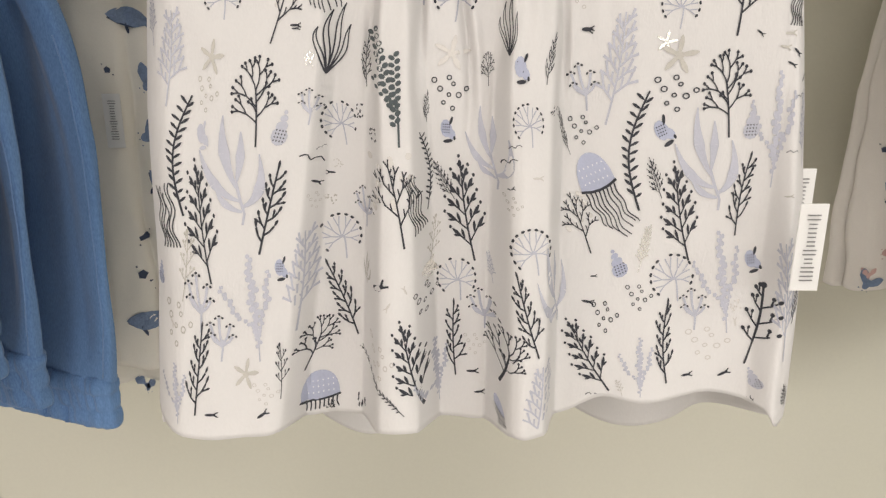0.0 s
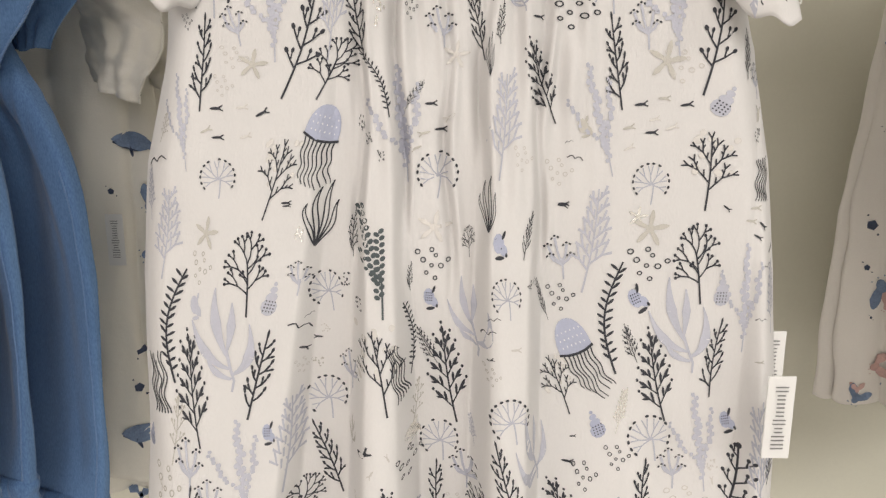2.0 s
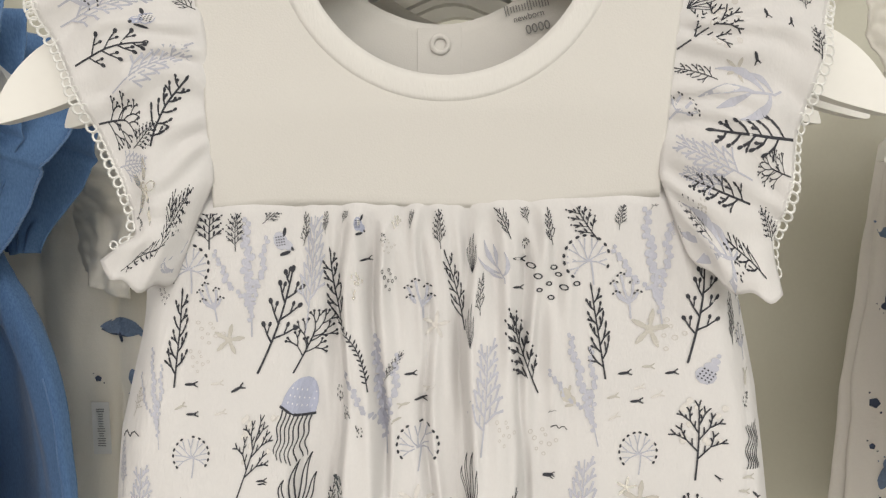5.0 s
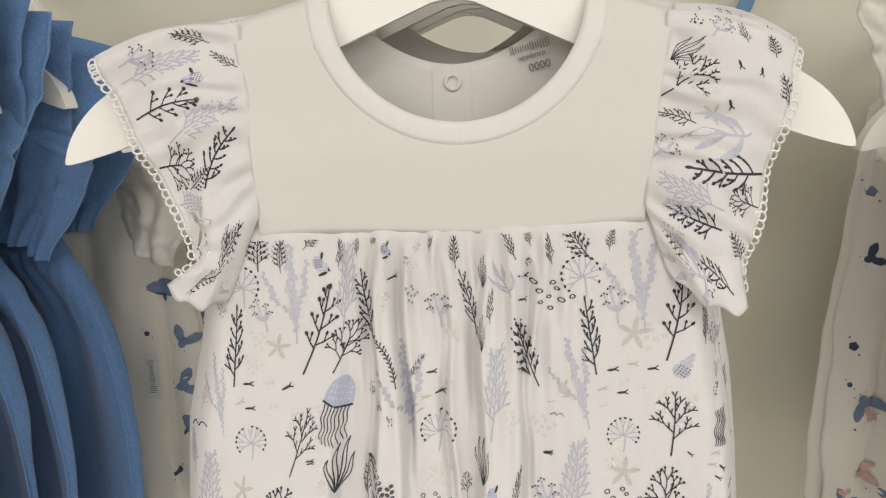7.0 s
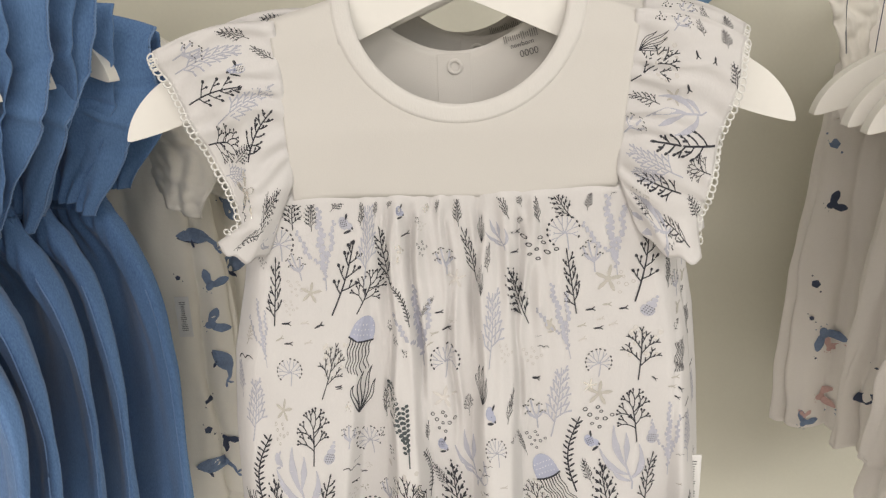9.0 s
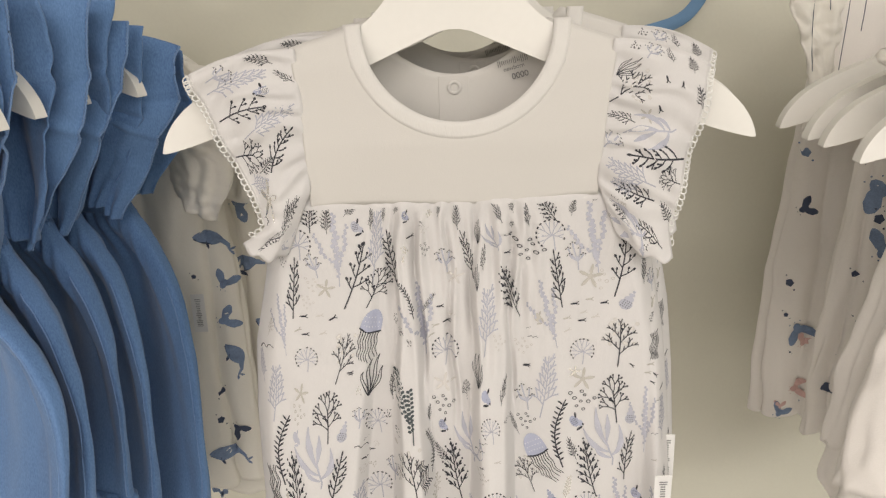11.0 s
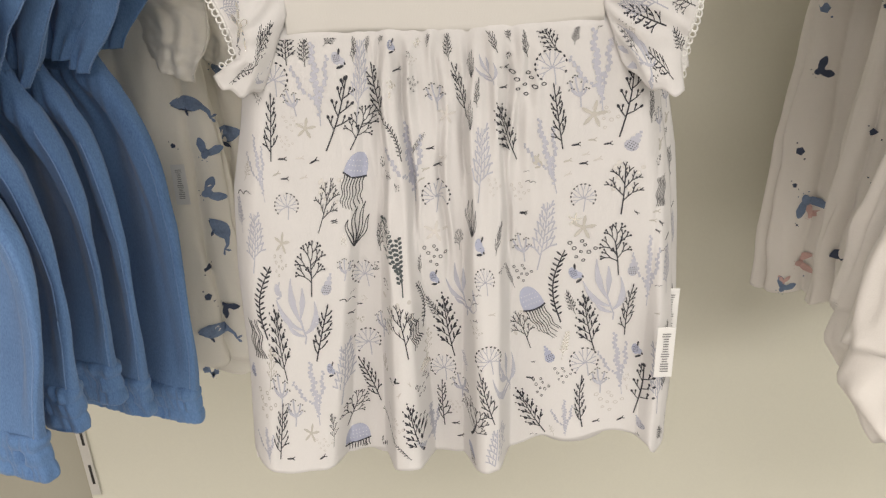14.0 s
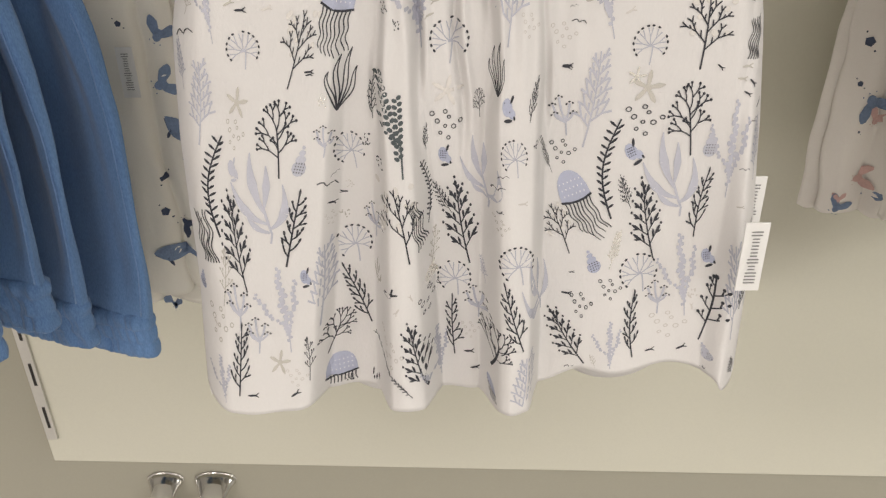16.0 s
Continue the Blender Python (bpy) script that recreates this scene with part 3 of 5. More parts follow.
def tubes(rng):
    """Small pale stems with dark-flecked heads."""
    d = Drawing()
    d.stroke(bend(0.04, 6, 0, 0.5), 0.04, 0.05, 1)
    for x, y in ((-0.24, 0.62), (-0.05, 1.0), (0.22, 0.8), (0.28, 0.55), (-0.26, 0.86)):
        d.stroke([(0.02, 0.34), (x * 0.7, (0.34 + y) / 2), (x, y)], 0.045, 0.06, 1)
        for k in (-1, 0, 1):
            d.blob(x + 0.085 * k, y + 0.045 * (1 - abs(k)), 0.036, 0.026, -0.6 * k, n=7)
    return d


def jelly(rng):
    """A blue bell with a dark rim and long wavy dark tentacles."""
    d = Drawing()
    top = [(-0.24 * math.cos(math.pi * k / 12), 0.63 + 0.37 * math.sin(math.pi * k / 12) ** 0.8) for k in range(13)]
    low = [(x, 0.60 + 0.03 * (x / 0.24) ** 2) for x, _ in top]
    d.sheet(top, low, 1, 5)
    d.stroke([(-0.25, 0.64), (-0.12, 0.605), (0.0, 0.595), (0.12, 0.605), (0.25, 0.64)], 0.026)
    for k in range(8):
        x = -0.20 + 0.40 * k / 7
        end = 0.04 * abs(k - 3.5) + rng.uniform(0, 0.08)
        pts = [(x + 0.022 * math.sin(i * 1.0 + k * 0.4) * (0.3 + i / 12) + 0.10 * (i / 12) ** 2, 0.61 - (0.61 - end) * i / 12) for i in range(13)]
        d.stroke(pts, 0.018, 0.012)
    for r in range(3):
        for k in range(6):
            d.blob(-0.16 + 0.064 * k, 0.70 + 0.08 * r, 0.008, 0.012, mat=2, n=6)
    return d


def flame(rng):
    """Dark outlined wavy blades of grass."""
    d = Drawing()
    for x1, y, ph in ((-0.20, 0.62, 0.0), (-0.07, 0.88, 0.6), (0.10, 1.0, 0.2), (0.24, 0.72, -0.4)):
        for o in (-0.034, 0.034):
            pts = []
            for i in range(11):
                t = i / 10
                pts.append((x1 * math.sin(math.pi * 0.5 * t) + 0.05 * math.sin(2 * math.pi * t + ph) * t + o * math.sin(math.pi * t), y * t))
            d.stroke(pts, 0.020, 0.014)
    return d


def tendrils(rng):
    d = Drawing()
    for k in range(6):
        x = -0.15 + 0.06 * k
        top = rng.uniform(0.75, 1.0)
        pts = [(x + 0.05 * math.sin(i * 0.9 + 0.3 * k), top * i / 12) for i in range(13)]
        d.stroke(pts, 0.022, 0.018)
    return d


def beaded(rng):
    """Dark slate bladder weed: strings of round beads."""
    d = Drawing()
    d.stroke(bend(0.05, 8, 0, 0.4), 0.02, 0.02)
    for x1, y0, y1, r in ((-0.12, 0.35, 1.0, 0.036), (0.10, 0.2, 0.78, 0.034), (-0.22, 0.34, 0.62, 0.026)):
        n = int((y1 - y0) / 0.055)
        for i in range(n):
            t = i / n
            for s in (-1, 1):
                d.blob(x1 * t + s * r * rng.uniform(0.7, 1.1), y0 + 0.012 * s + (y1 - y0) * t, r, r * 0.62, 0.3 * s, n=8)
    return d


def star(rng):
    d = Drawing()
    for k in range(5):
        a = 2 * math.pi * k / 5 + 0.2
        d.leaf(0, 0.5, 0.52, 0.17, a)
    d.blob(0, 0.5, 0.12, 0.12)
    return d


def shell(rng):
    """A small blue spiral shell with dark flecks."""
    d = Drawing()
    d.blob(0, 0.32, 0.30, 0.24, 0.2, 1)
    d.blob(0.03, 0.58, 0.22, 0.13, 0.2, 1)
    d.blob(0.06, 0.78, 0.14, 0.09, 0.2, 1)
    d.blob(0.08, 0.94, 0.07, 0.06, 0.2, 1)
    for i in range(4):
        for j in range(4):
            d.blob(-0.18 + 0.11 * i + 0.02 * j, 0.20 + 0.09 * j, 0.03, 0.026, n=6)
    return d


def snail(rng):
    d = Drawing()
    d.blob(-0.05, 0.55, 0.24, 0.34, 0.2, 1)
    d.blob(0.18, 0.35, 0.16, 0.22, 0.6, 1)
    for i in range(4):
        for j in range(4):
            d.blob(-0.18 + 0.085 * i, 0.40 + 0.1 * j, 0.026, 0.030, n=6)
    d.blob(0.14, 0.85, 0.06, 0.16, -0.3)
    d.blob(0.05, 0.08, 0.20, 0.07, 0.15)
    d.blob(0.32, 0.2, 0.05, 0.08, 0.2)
    return d


def bubbles(rng):
    d = Drawing()
    for x, y, r in ((-0.42, 0.95, 0.07), (0.0, 0.98, 0.06), (-0.28, 0.70, 0.07), (0.1, 0.80, 0.05), (0.45, 0.62, 0.06), (-0.05, 0.52, 0.05), (0.22, 0.48, 0.07), (-0.22, 0.32, 0.05), (0.02, 0.14, 0.055)):
        d.ring(x, y, r, 0.035)
    return d


def fish(rng):
    d = Drawing()
    d.blob(0, 0.42, 0.105, 0.42)
    d.stroke([(0, 0.62), (-0.20, 1.0)], 0.10, 0.08)
    d.stroke([(0, 0.62), (0.20, 1.0)], 0.10, 0.08)
    return d


def ripple(rng):
    d = Drawing()
    d.stroke([(0.08, 0), (-0.06, 0.15), (-0.12, 0.3), (0.02, 0.44), (0.05, 0.5), (-0.06, 0.62), (-0.10, 0.8), (0.08, 1)], 0.055, 0.04)
    return d


def flecks(rng):
    d = Drawing()
    for k in range(13):
        d.blob(rng.uniform(-0.34, 0.34), rng.uniform(0.05, 0.95), 0.05, 0.085, rng.uniform(-0.5, 0.5), n=7)
    return d


KINDS = {"fern": fern, "frond": frond, "berry": berry, "buds": buds, "fan": fan, "twigs": twigs, "kelp": kelp, "feather": feather, "knobbly": knobbly,
         "urchin": urchin, "tubes": tubes, "jelly": jelly, "flame": flame, "tendrils": tendrils, "beaded": beaded, "star": star, "shell": shell, "snail": snail,
         "bubbles": bubbles, "fish": fish, "ripple": ripple, "flecks": flecks}
MOTIF_NAMES = {"fern": "printed_fern", "frond": "printed_frond", "berry": "printed_coral", "buds": "printed_sprig", "fan": "printed_sprig", "twigs": "printed_twig", "kelp": "printed_kelp",
               "feather": "printed_coral", "knobbly": "printed_seaweed", "urchin": "printed_urchin", "tubes": "printed_tube_coral", "jelly": "printed_jellyfish", "flame": "printed_grass",
               "tendrils": "printed_tendrils", "beaded": "printed_seaweed", "star": "printed_starfish", "shell": "printed_shell", "snail": "printed_snail_shell", "bubbles": "printed_bubbles",
               "fish": "printed_fish", "ripple": "printed_ripple", "flecks": "printed_flecks"}


def motif_mesh(kind, seed, base, tip, fat, onto, mats, lift=0.0004, inside=None):
    """One printed drawing laid on a cloth: onto(a, b) gives the cloth's place under (a, b), a little proud of it."""
    d = KINDS[kind](random.Random(seed))
    up = Vector((tip[0] - base[0], tip[1] - base[1]))
    side = Vector((up.y, -up.x)) * fat
    verts, faces, slots = [], [], []
    for poly, m in d.polys:
        n0 = len(verts)
        flat = [Vector(base) + side * px + up * py for px, py in poly]
        if inside and not all(inside(p.x, p.y) for p in flat):
            continue
        for p in flat:
            q = Vector(onto(p.x, p.y))
            q.y -= lift + (0.00007 if m == 0 else 0.00012 if m == 2 else 0.0)
            verts.append(q)
        faces.append(tuple(range(n0, len(verts))))
        slots.append(min(m, len(mats) - 1))
    return mesh_of(MOTIF_NAMES[kind], verts, faces, mats, slots)


dress = thing("baby_dress", (0, 0, 0), "white baby dress with seaweed and jellyfish print and flutter sleeves", "dress", "printed dresses on the middle arm")
vs, fs = grid(skirt_point, 620, 130, True)
skirt = thick(part("skirt", mesh_of("skirt", vs, fs, [MUSLIN]), dress, "white muslin skirt gathered under the yoke"), 0.0006, 1)
vs, fs = grid(yoke_front, 200, 26)
thick(part("yoke", mesh_of("yoke", vs, fs, [JERSEY]), dress, "plain cream jersey yoke"), 0.0008)
vs, fs = grid(yoke_back, 80, 16)
thick(part("back_yoke", mesh_of("back_yoke", vs, fs, [JERSEY]), dress, "cream jersey inside back with a snap"), 0.0008)


def neck_in(s):
    x, z = neck_edge(s)
    return (x, yoke_y(x, z) - 0.00035, z)


def neck_out(s):
    x, z = neck_edge(s)
    k = Vector((x - CX - 0.0015, (z - 1.569) * 1.05))
    k.normalize()
    x, z = x + k.x * 0.0088, z + k.y * 0.0088
    return (x, yoke_y(x, z) - 0.0001, z)


vs, fs = ribbon_along(neck_in, 96, neck_out)
thick(part("neck_rib", mesh_of("neck_rib", vs, fs, [RIB]), dress, "cream ribbed neck binding"), 0.0005)
for side in (-1, 1):
    vs, fs = grid(lambda a, b: sleeve_point(a, b, side), 70, 26)
    sleeve = thick(part("sleeve", mesh_of("sleeve", vs, fs, [MUSLIN]), dress, "printed flutter sleeve"), 0.0006)
    # picot lace: a row of small thread loops
    bm = bmesh.new()
    loops = 30
    for i in range(loops):
        a = 0.03 + 0.94 * i / loops
        p, q = Vector(sleeve_point(a, 1.0, side)), Vector(sleeve_point(a, 0.96, side))
        out = (p - q).normalized()
        run = (Vector(sleeve_point(a + 0.02, 1, side)) - p).normalized()
        for r, off, w in ((0.0017, 0.0016, 0.00045), (0.0010, -0.0004, 0.0004)):
            c = p + out * off
            ring = []
            for k in range(10):
                t = 2 * math.pi * k / 10
                ring.append((c + run * (r * math.cos(t)) + out * (r * math.sin(t)), run * math.cos(t) + out * math.sin(t)))
            rows = []
            for pt, nrm in ring:
                rows.append([bm.verts.new(pt + nrm * w), bm.verts.new(pt - Vector((0, w, 0))), bm.verts.new(pt - nrm * w), bm.verts.new(pt + Vector((0, w, 0)))])
            for k in range(10):
                for j in range(4):
                    bm.faces.new((rows[k][j], rows[(k + 1) % 10][j], rows[(k + 1) % 10][(j + 1) % 4], rows[k][(j + 1) % 4]))
    me = bpy.data.meshes.new("lace_trim")
    bm.to_mesh(me)
    bm.free()
    me.materials.append(LACE)
    part("lace_trim", me, sleeve, "white looped picot lace")

# snap, size print and side label
part("placket", box("placket", 0.0045, 0.0205, 0.3071, 0.3076, 1.487, 1.5405, JERSEY, 0.0002), dress)
vs, fs = grid(lambda u, v: (0.0128 + (0.0029 + 0.0009 * math.cos(6.2832 * v)) * math.cos(6.2832 * u), 0.3066 + 0.0006 * math.sin(6.2832 * v), 1.5345 + (0.0029 + 0.0009 * math.cos(6.2832 * v)) * math.sin(6.2832 * u)), 24, 8, True)
part("snap", mesh_of("snap", vs, fs, [JERSEY]), dress, "clear plastic snap")
brand = part("printed_logo", bars_mesh("printed_logo", 0.0165, 0.0035, LABEL_INK), dress, "small grey logo bars")
brand.matrix_local = pose(0.0355, 0.3066, 1.5455, 90, 0, 0) @ pose(0, 0, 0, 0, 0, 14)
for words, x, z, size in (("newborn", 0.0390, 1.5417, 0.0031), ("0000", 0.0435, 1.5376, 0.0045)):
    t = part("size_print", text_mesh("size_print", words, size, LABEL_INK), dress)
    t.matrix_local = pose(x, 0.3066, z, 90, 0, 0) @ pose(0, 0, 0, 0, 0, 14)

tag_z0, tag_z1 = 1.3055, 1.3350
label = part("side_label", box("side_label", 0.1135, 0.1228, 0.2462, 0.2470, tag_z0, tag_z1, TAPE, 0.0003), dress, "white woven side label with a grey logo")
bars = part("label_logo", bars_mesh("label_logo", 0.0235, 0.0042, LABEL_INK), label, "grey logo bars")
bars.matrix_local = pose(0.1182, 0.2458, tag_z1 - 0.0030, 90, 90, 0)


def cloth(x, z):
    return (x, front_y(x, z), z)


def on_skirt(x, z):
    return z > hem_z(x) + 0.0015 and z < SEAM - 0.0025 + 0.012 * x and side_left(z) < x < side_right(z)


SL, SW = 0.095, 0.046


INKS = {"ink": [INK, BLUE, PALE], "green": [GREEN_INK], "blue": [BLUE, BLUE], "lilac": [LILAC, LILAC], "grey": [GREY, GREY], "pale": [PALE, PALE], "foil": [FOIL, FOIL],
        "inkblue": [INK, BLUE, TAPE], "inklilac": [INK, LILAC, TAPE], "inkgrey": [INK, PALE, TAPE]}
motif_count = 0


def M(kind, x0, z0, x1, z1, ink="ink", fat=1.0):
    """A drawing printed on the skirt, base and tip in metres."""
    global motif_count
    motif_count += 1
    part(MOTIF_NAMES[kind], motif_mesh(kind, motif_count, (x0, z0), (x1, z1), fat, cloth, INKS[ink], 0.00024, on_skirt), dress)


def S(kind, side, a0, b0, a1, b1, ink="ink", fat=1.0):
    """A drawing printed on a sleeve, base and tip as shares of its length and width."""
    global motif_count
    motif_count += 1
    ob = sleeve_at[side]
    part(MOTIF_NAMES[kind], motif_mesh(kind, motif_count, (a0 * SL, b0 * SW), (a1 * SL, b1 * SW), fat * -1.35 * side, lambda a, b: sleeve_point(a / SL, b / SW, side), INKS[ink], 0.00042, lambda a, b: 0 < a < SL and 0 < b < SW), ob)


sleeve_at = dict(zip((-1, 1), [o for o in dress.children if o.name.startswith("sleeve")]))
M("feather", -0.0902, 1.3634, -0.0876, 1.3948, "lilac", 0.8)
M("star", -0.0746, 1.3732, -0.0743, 1.3845, "grey", 0.7)
M("berry", -0.0612, 1.3507, -0.0614, 1.3801, "ink", 0.8)
M("frond", -0.0855, 1.3287, -0.0812, 1.3670, "ink", -1)
M("bubbles", -0.0773, 1.3609, -0.0755, 1.3723, "grey", 0.6)
M("snail", -0.0786, 1.3498, -0.0782, 1.3592, "lilac", 0.6)
M("kelp", -0.0661, 1.3257, -0.0700, 1.3609, "lilac", 1)
M("shell", -0.0545, 1.3500, -0.0517, 1.3624, "inklilac", 0.7)
M("fern", -0.0611, 1.3158, -0.0535, 1.3455, "ink", 1)
M("tendrils", -0.0906, 1.3180, -0.0933, 1.3397, "ink", 0.9)
M("fan", -0.0768, 1.3068, -0.0807, 1.3440, "inkgrey", 0.6)
M("buds", -0.0869, 1.3006, -0.0842, 1.3241, "grey", 0.6)
M("shell", -0.0975, 1.3023, -0.0971, 1.3114, "inkblue", 0.8)
M("knobbly", -0.0619, 1.2799, -0.0660, 1.3165, "lilac", 0.8)
M("tubes", -0.0808, 1.2906, -0.0812, 1.3095, "inklilac", 0.7)
M("bubbles", -0.0902, 1.2841, -0.0885, 1.2994, "grey", 0.7)
M("fern", -0.0839, 1.2627, -0.0803, 1.2935, "ink", 0.75)
M("tubes", -0.0745, 1.2806, -0.0742, 1.2952, "inklilac", 0.9)
M("snail", -0.0545, 1.3067, -0.0540, 1.3150, "inkblue", 0.8)
M("star", -0.0669, 1.2704, -0.0666, 1.2811, "grey", 0.8)
M("knobbly", -0.0901, 1.2592, -0.0916, 1.2799, "lilac", 0.9)
M("fish", -0.0806, 1.2629, -0.0761, 1.2628, "ink", 1)
M("fish", -0.0633, 1.2608, -0.0595, 1.2634, "ink", 1)
M("buds", -0.0554, 1.2667, -0.0553, 1.2854, "ink", 0.6)
M("fish", -0.0926, 1.2944, -0.0905, 1.2914, "pale", 1)
M("flame", -0.0388, 1.3731, -0.0343, 1.3960, "ink", 1)
M("fish", -0.0494, 1.3887, -0.0459, 1.3887, "ink", 1)
M("tubes", -0.0442, 1.3573, -0.0432, 1.3683, "inklilac", 1)
M("urchin", -0.0330, 1.3489, -0.0374, 1.3651, "inklilac", 0.8)
M("ripple", -0.0471, 1.3479, -0.0401, 1.3446, "ink", 1)
M("ripple", -0.0423, 1.3489, -0.0395, 1.3495, "ink", 1)
M("fish", -0.0369, 1.3396, -0.0402, 1.3399, "ink", 1)
M("fish", -0.0441, 1.3389, -0.0413, 1.3366, "ink", 1)
M("flecks", -0.0393, 1.3285, -0.0386, 1.3325, "grey", 1.5)
M("flecks", -0.0360, 1.3412, -0.0360, 1.3445, "pale", 1.5)
M("urchin", -0.0340, 1.3091, -0.0380, 1.3265, "inklilac", 1)
M("feather", -0.0502, 1.2885, -0.0463, 1.3241, "lilac", 0.7)
M("fern", -0.0305, 1.2813, -0.0412, 1.3086, "ink", 0.9)
M("berry", -0.0492, 1.2706, -0.0408, 1.2904, "ink", 0.9)
M("jelly", -0.0437, 1.2416, -0.0444, 1.2690, "inkblue", 1)
M("fan", -0.0425, 1.2469, -0.0406, 1.2565, "ink", 1)
M("beaded", -0.0141, 1.3514, -0.0200, 1.3897, "green", 0.8)
M("fern", -0.0258, 1.3684, -0.0247, 1.3854, "ink", 0.6)
M("flecks", -0.0279, 1.3579, -0.0278, 1.3628, "ink", 1)
M("flecks", -0.0234, 1.3514, -0.0235, 1.3558, "ink", 1)
M("twigs", -0.0124, 1.3201, -0.0187, 1.3487, "inkgrey", 0.9)
M("tendrils", -0.0073, 1.3234, -0.0115, 1.3453, "ink", 0.5)
M("frond", -0.0052, 1.3282, -0.0078, 1.3546, "ink", 0.6)
M("fern", -0.0055, 1.3573, -0.0051, 1.3675, "ink", 0.7)
M("kelp", -0.0267, 1.3015, -0.0260, 1.3129, "grey", 0.5)
M("tubes", -0.0265, 1.3210, -0.0274, 1.3342, "inklilac", 0.8)
M("buds", -0.0051, 1.3076, -0.0024, 1.3250, "grey", 0.6)
M("fish", -0.0235, 1.3047, -0.0185, 1.3094, "ink", 1)
M("fish", -0.0170, 1.3034, -0.0189, 1.3006, "pale", 1)
M("fish", -0.0116, 1.3058, -0.0130, 1.3084, "pale", 1)
M("bubbles", -0.0056, 1.2948, -0.0056, 1.3048, "ink", 0.8)
M("snail", -0.0047, 1.3052, -0.0047, 1.3117, "foil", 1.2)
M("fan", -0.0061, 1.2675, -0.0131, 1.2948, "ink", 0.9)
M("frond", -0.0127, 1.2674, -0.0301, 1.2772, "ink", 0.7)
M("flecks", -0.0300, 1.2484, -0.0298, 1.2603, "ink", 0.5)
M("flecks", -0.0255, 1.2512, -0.0254, 1.2545, "ink", 1.3)
M("star", 0.0030, 1.3739, 0.0030, 1.3853, "pale", 1.1)
M("bubbles", 0.0031, 1.3600, 0.0021, 1.3720, "ink", 1)
M("snail", 0.0012, 1.3501, 0.0017, 1.3590, "inkblue", 0.9)
M("kelp", 0.0183, 1.3357, 0.0135, 1.3627, "lilac", 0.9)
M("berry", 0.0153, 1.3687, 0.0144, 1.3801, "ink", 0.6)
M("fan", 0.0111, 1.3097, 0.0060, 1.3432, "ink", 0.85)
M("fan", 0.0041, 1.3307, -0.0027, 1.3433, "ink", 0.7)
M("urchin", 0.0062, 1.2955, 0.0032, 1.3117, "inklilac", 1)
M("tubes", 0.0148, 1.2855, 0.0131, 1.2995, "inklilac", 1)
M("fern", 0.0045, 1.2679, 0.0038, 1.2953, "ink", 0.85)
M("knobbly", -0.0012, 1.2589, -0.0038, 1.2832, "lilac", 0.8)
M("bubbles", 0.0113, 1.2757, 0.0112, 1.2836, "pale", 1)
M("fish", 0.0083, 1.2699, 0.0127, 1.2702, "ink", 1)
M("fish", 0.0110, 1.2624, 0.0150, 1.2625, "ink", 1)
M("feather", 0.0172, 1.3034, 0.0154, 1.3133, "lilac", 0.6)
M("flame", 0.0214, 1.3794, 0.0211, 1.3982, "ink", 0.6)
M("snail", 0.0246, 1.3708, 0.0256, 1.3805, "inkblue", 0.8)
M("urchin", 0.0287, 1.3516, 0.0260, 1.3661, "inklilac", 0.8)
M("fern", 0.0333, 1.3706, 0.0367, 1.3862, "ink", 0.6)
M("fern", 0.0439, 1.3454, 0.0380, 1.3626, "ink", 0.35)
M("flecks", 0.0353, 1.3605, 0.0366, 1.3635, "ink", 1)
M("ripple", 0.0189, 1.3454, 0.0237, 1.3480, "ink", 1)
M("ripple", 0.0210, 1.3510, 0.0253, 1.3522, "ink", 1)
M("fish", 0.0208, 1.3380, 0.0231, 1.3391, "ink", 1)
M("fish", 0.0287, 1.3422, 0.0324, 1.3420, "pale", 1)
M("urchin", 0.0307, 1.3125, 0.0260, 1.3279, "inklilac", 1)
M("fern", 0.0309, 1.2868, 0.0235, 1.3129, "ink", 0.85)
M("kelp", 0.0408, 1.2871, 0.0346, 1.3207, "lilac", 0.6)
M("berry", 0.0189, 1.2742, 0.0223, 1.2946, "ink", 0.9)
M("feather", 0.0294, 1.2593, 0.0323, 1.2851, "lilac", 1.1)
M("jelly", 0.0199, 1.2586, 0.0185, 1.2679, "inkblue", 0.6)
M("fish", 0.0463, 1.3873, 0.0503, 1.3873, "ink", 1)
M("tubes", 0.0490, 1.3603, 0.0461, 1.3754, "inklilac", 0.9)
M("bubbles", 0.0482, 1.3481, 0.0477, 1.3584, "ink", 1)
M("feather", 0.0554, 1.3557, 0.0605, 1.3946, "lilac", 0.8)
M("star", 0.0792, 1.3724, 0.0784, 1.3852, "grey", 1)
M("bubbles", 0.0790, 1.3593, 0.0783, 1.3718, "ink", 1.2)
M("berry", 0.0981, 1.3513, 0.0930, 1.3810, "ink", 0.85)
M("frond", 0.0680, 1.3267, 0.0695, 1.3672, "ink", -1)
M("snail", 0.0771, 1.3487, 0.0728, 1.3588, "inkblue", 0.9)
M("kelp", 0.0960, 1.3263, 0.0877, 1.3619, "lilac", 1)
M("shell", 0.1056, 1.3498, 0.1048, 1.3623, "inklilac", 0.7)
M("jelly", 0.0631, 1.3153, 0.0489, 1.3458, "inkblue", 0.75)
M("fan", 0.0866, 1.3086, 0.0802, 1.3409, "ink", 0.85)
M("fan", 0.0757, 1.3309, 0.0711, 1.3438, "ink", 0.75)
M("fern", 0.1024, 1.3175, 0.1063, 1.3459, "ink", 0.8)
M("knobbly", 0.1130, 1.3346, 0.1123, 1.3746, "lilac", 0.6)
M("fish", 0.1172, 1.3812, 0.1199, 1.3786, "ink", 1)
M("fish", 0.1135, 1.3859, 0.1180, 1.3859, "grey", 1)
